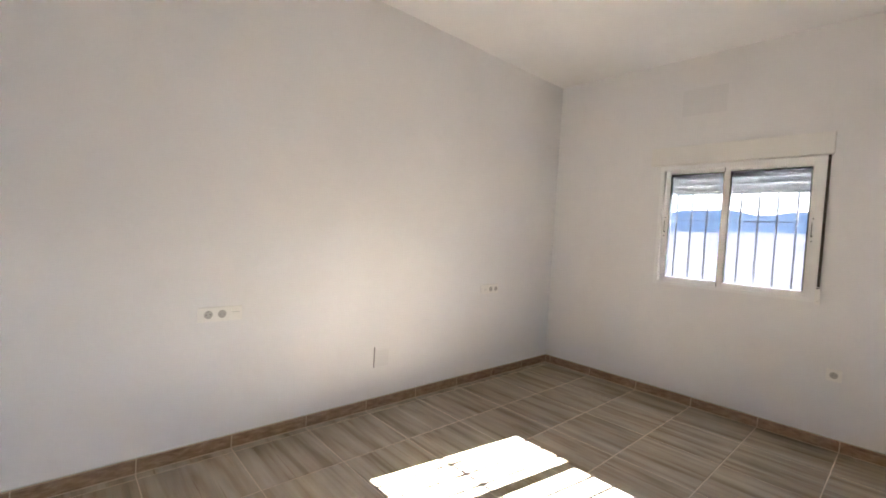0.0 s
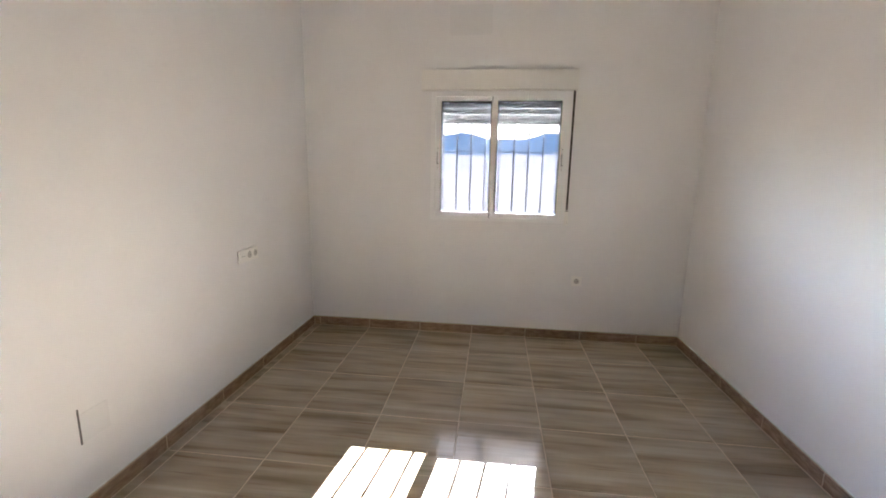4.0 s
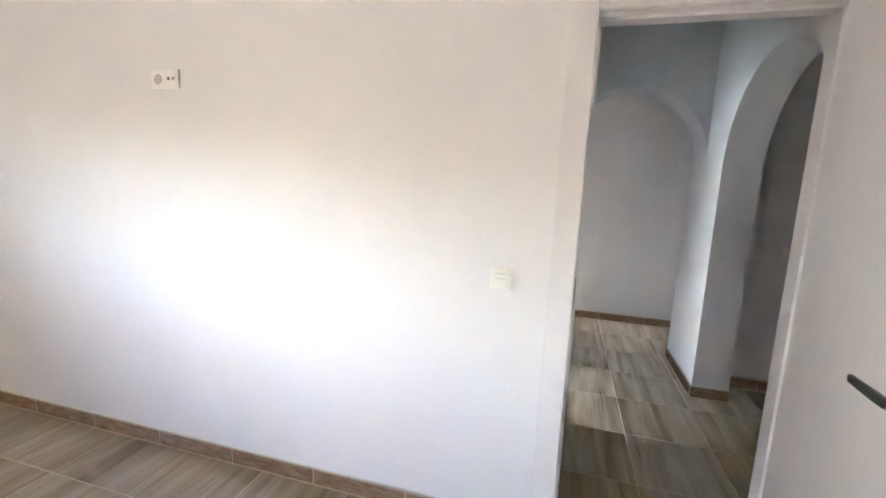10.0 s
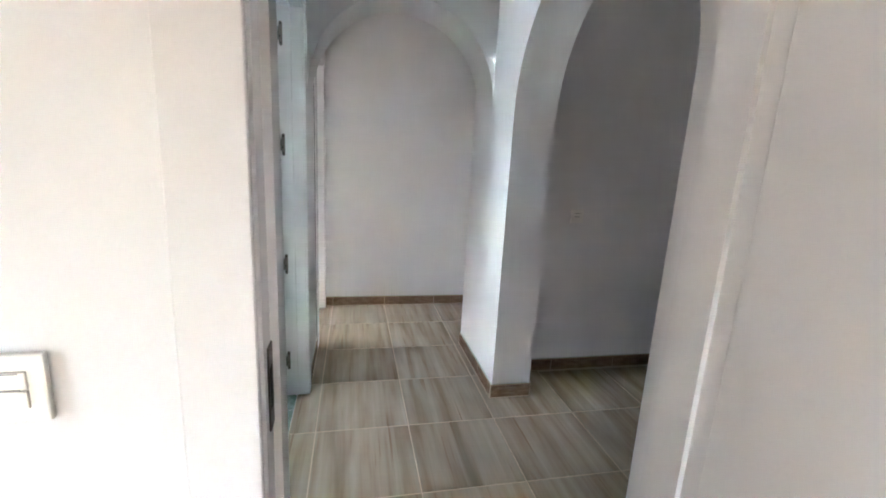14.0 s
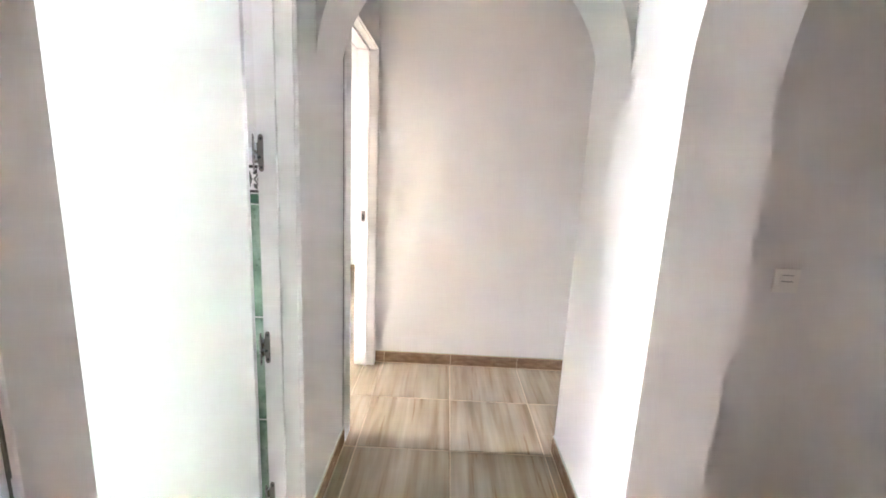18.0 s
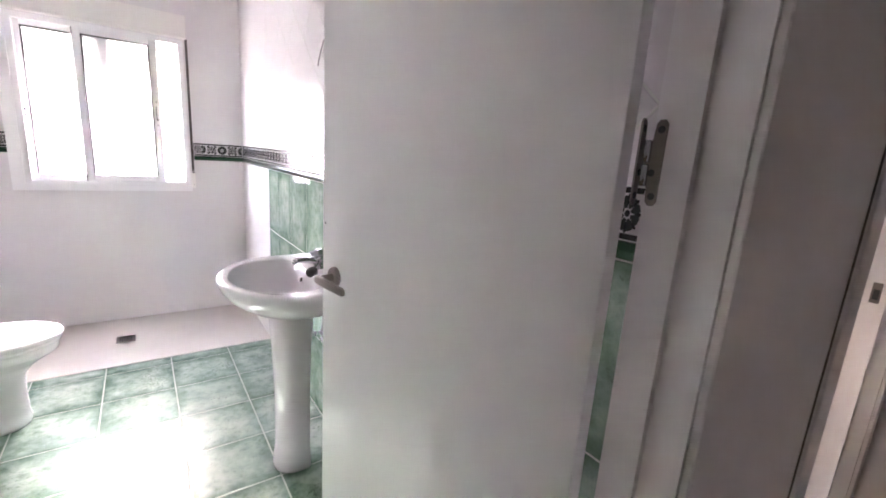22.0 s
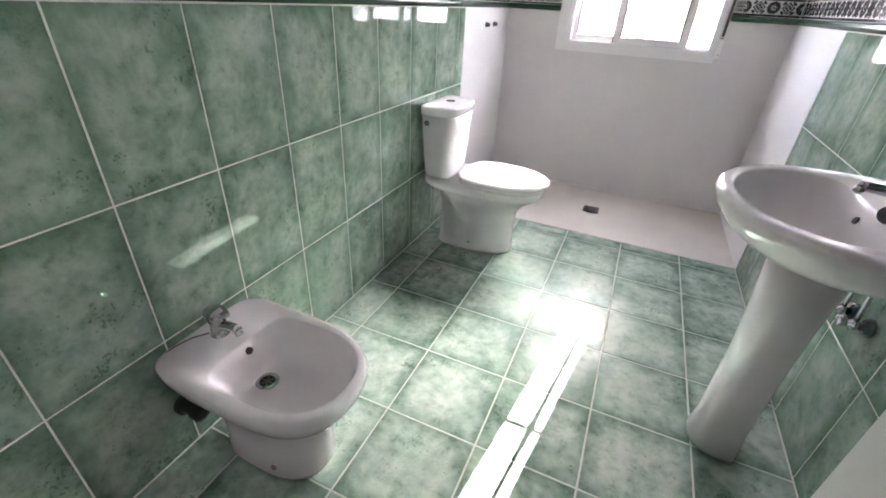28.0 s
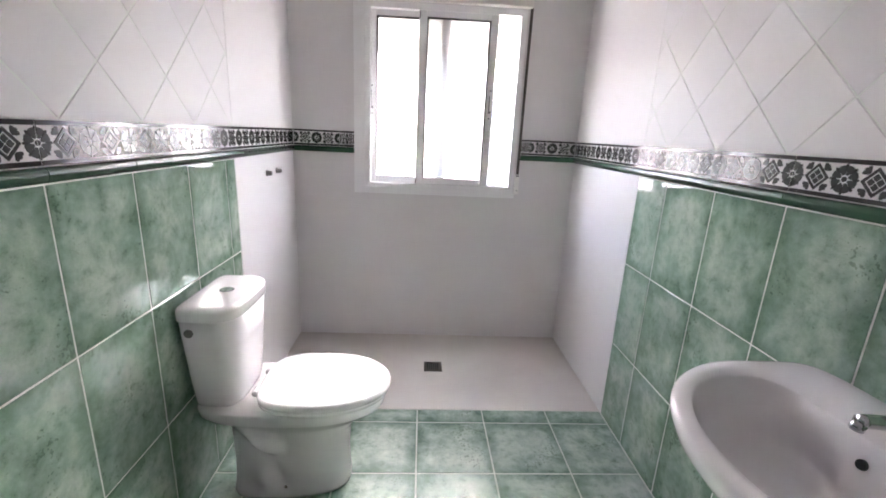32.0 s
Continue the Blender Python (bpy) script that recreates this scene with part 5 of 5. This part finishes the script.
def diamond_field(parent, u0, u1, v0, v1, nu, nv, frame_m):
    """White square tiles laid on their points above the border."""
    a, b, g = 0.1405, 0.135, 0.0028
    full = None
    for i in range(-2, 30):
        for j in range(-1, 26):
            if (i + j) % 2:
                continue
            cu, cv = nu + i * a, nv + j * b
            poly = [(-a + g, 0), (0, -b + g), (a - g, 0), (0, b - g)]
            if cu - a > u0 and cu + a < u1 and cv - b > v0 and cv + b < v1:
                full = full or poly_mesh(poly, 0.008, 0.0014, M_wtile)
                me = full
            else:
                cut = clipped([(cu + p, cv + q) for p, q in poly], u0, u1, v0, v1)
                if not cut:
                    continue
                us_, vs_ = [p for p, _ in cut], [q for _, q in cut]
                if max(us_) - min(us_) < 0.015 or max(vs_) - min(vs_) < 0.012:
                    continue
                me = poly_mesh([(p - cu, q - cv) for p, q in cut], 0.008, 0.0014, M_wtile)
            ob = new("tile", me)
            ob.parent = parent
            ob.matrix_world = frame_m @ Matrix.Translation((cu, cv, 0))


BORDER0, BORDER1 = 1.229, 1.321
dw = holder("wall_tiles_west_upper", "glossy white tiles laid diagonally above the border", "wall tiles")
diamond_field(dw, YB, GREEN_END, BORDER1 + 0.002, CEIL, -3.381, 1.3235, WEST)
de = holder("wall_tiles_east_upper", "glossy white tiles laid diagonally above the border", "wall tiles")
diamond_field(de, -GREEN_END, -YB, BORDER1 + 0.002, CEIL, 0.744, 1.3175, EAST)
structure("wall_shower_west", boxes((BX0 - 0.009, BX0, GREEN_END + 0.003, BY1, -0.05, 1.199), (BX0 - 0.009, BX0, GREEN_END + 0.003, BY1, BORDER1 + 0.002, CEIL)), M_wtile, "plain white glazed shower side wall", "wall")
structure("wall_shower_east", boxes((BX1, BX1 + 0.009, GREEN_END + 0.003, BY1, -0.05, 1.199), (BX1, BX1 + 0.009, GREEN_END + 0.003, BY1, BORDER1 + 0.002, CEIL)), M_wtile, "plain white glazed shower side wall", "wall")


# ---------- decorated border ----------
def add_plate(bm, pts, z0, z1, mi):
    lo = [bm.verts.new((u, v, z0)) for u, v in pts]
    hi = [bm.verts.new((u, v, z1)) for u, v in pts]
    fs = [bm.faces.new(hi)]
    n = len(pts)
    for i in range(n):
        fs.append(bm.faces.new((lo[i], lo[(i + 1) % n], hi[(i + 1) % n], hi[i])))
    for f_ in fs:
        f_.material_index = mi


def ngon(cu, cv, r, n, a0=0.0, squash=1.0):
    return [(cu + r * math.cos(a0 + 2 * math.pi * i / n), cv + squash * r * math.sin(a0 + 2 * math.pi * i / n)) for i in range(n)]


def petal(cu, cv, ang, r0, r1, w):
    out = []
    for s, k in ((r0, 0.25), (r0 + (r1 - r0) * 0.45, 0.8), (r0 + (r1 - r0) * 0.8, 1.0), (r1, 0.55), (r1, -0.55), (r0 + (r1 - r0) * 0.8, -1.0), (r0 + (r1 - r0) * 0.45, -0.8), (r0, -0.25)):
        x, y = s, k * w
        out.append((cu + x * math.cos(ang) - y * math.sin(ang), cv + x * math.sin(ang) + y * math.cos(ang)))
    return out


def border_mesh(w, h):
    bm = bmesh.new()
    add_box(bm, 0.0018, w - 0.0018, 0.0, h, -0.008, 0.0)
    zc = h * 0.50
    add_plate(bm, [(0.0018, h - 0.011), (w - 0.0018, h - 0.011), (w - 0.0018, h - 0.001), (0.0018, h - 0.001)], 0.0, 0.0022, 1)
    add_plate(bm, [(0.0018, 0.001), (w - 0.0018, 0.001), (w - 0.0018, 0.011), (0.0018, 0.011)], 0.0, 0.0022, 1)
    R = h * 0.345
    for k in (0.25, 0.75):
        cu = w * k
        sq = [(cu - R, zc), (cu, zc - R), (cu + R, zc), (cu, zc + R)]
        q = R * 0.74
        inn = [(cu - q, zc), (cu, zc - q), (cu + q, zc), (cu, zc + q)]
        for i in range(4):
            j = (i + 1) % 4
            add_plate(bm, [sq[i], sq[j], inn[j], inn[i]], 0.0, 0.0018, 1)
        for i in range(4):
            a = math.pi / 4 + i * math.pi / 2
            add_plate(bm, ngon(cu + 0.32 * R * math.cos(a - math.pi / 4), zc + 0.32 * R * math.sin(a - math.pi / 4), R * 0.27, 4), 0.0, 0.0014, 2)
            lu, lv = cu + R * 0.88 * math.copysign(1, math.cos(a)), zc + R * 0.80 * math.copysign(1, math.sin(a))
            for da in (-0.55, 0.0, 0.55):
                add_plate(bm, petal(cu + R * 0.50 * math.copysign(1, math.cos(a)), zc + R * 0.50 * math.copysign(1, math.sin(a)), a + da, R * 0.08, R * 0.56, R * 0.13), 0.0, 0.0013, 2)
    for k in (0.5, 0.0, 1.0):
        cu = w * k
        for i in range(8):
            a = 2 * math.pi * i / 8 + math.pi / 8
            p = petal(cu, zc, a, R * 0.30, R * 0.98, R * 0.30)
            p = clipped(p, 0.0015, w - 0.0015, 0.012, h - 0.012)
            if p:
                add_plate(bm, p, 0.0, 0.0013, 3)
            p = clipped(petal(cu, zc, a + math.pi / 8, R * 0.62, R * 1.08, R * 0.09), 0.0015, w - 0.0015, 0.012, h - 0.012)
            if p:
                add_plate(bm, p, 0.0, 0.0018, 1)
        c = clipped(ngon(cu, zc, R * 0.2, 8), 0.0015, w - 0.0015, 0.0, h)
        if c:
            add_plate(bm, c, 0.0, 0.0014, 2)
    bmesh.ops.recalc_face_normals(bm, faces=bm.faces)
    me = bpy.data.meshes.new("border_tile")
    bm.to_mesh(me)
    bm.free()
    for m_ in (M_wtile, M_black, M_decor, M_decor_green):
        me.materials.append(m_)
    return me


BT = border_mesh(0.278, BORDER1 - BORDER0)


def trim_mesh(w):
    prof = [(-0.008, 0.0), (0.004, 0.0005), (0.009, 0.006), (0.011, 0.012), (0.012, 0.017), (0.011, 0.023), (0.009, 0.028), (0.004, 0.032), (-0.008, 0.0325)]
    n = len(prof)
    me = bpy.data.meshes.new("trim_tile")
    me.from_pydata([(u, z, d) for u in (0.001, w - 0.001) for d, z in prof], [], [(i, (i + 1) % n, n + (i + 1) % n, n + i) for i in range(n)] + [tuple(range(n))[::-1], tuple(range(n, 2 * n))])
    me.materials.append(M_greentrim)
    for p_ in me.polygons:
        p_.use_smooth = False
    return me


TT = trim_mesh(0.278)


def border_run(name, cuts, frame_m):
    h = holder(name, "white border tiles with dark relief flowers over a green moulding", "tile border")
    bm = box(cuts[0], cuts[-1], BORDER0, BORDER1, -0.005, 0.0014)
    bm.transform(frame_m)
    part("joint", bm, M_wgrout, h)
    for u0, u1 in zip(cuts, cuts[1:]):
        k = (u1 - u0) / 0.278
        if k < 0.05:
            continue
        for nm, me, z in (("border_tile", BT, BORDER0), ("trim_tile", TT, 1.1945)):
            ob = new(nm, me)
            ob.parent = h
            ob.matrix_world = frame_m @ Matrix.Translation((u0, z, 0.002)) @ Matrix.Diagonal((k, 1, 1, 1))


border_run("border_west", lines(YB, BY1 - 0.004, -2.174, 0.278), WEST)
border_run("border_east", lines(-BY1 + 0.004, -YB, 0.919, 0.278), EAST)
border_run("border_north_a", lines(BX0 + 0.006, BW[0] - 0.062, 0.45, 0.278), NORTH)
border_run("border_north_b", lines(BW[1] + 0.03, BX1 - 0.006, 1.60, 0.278), NORTH)
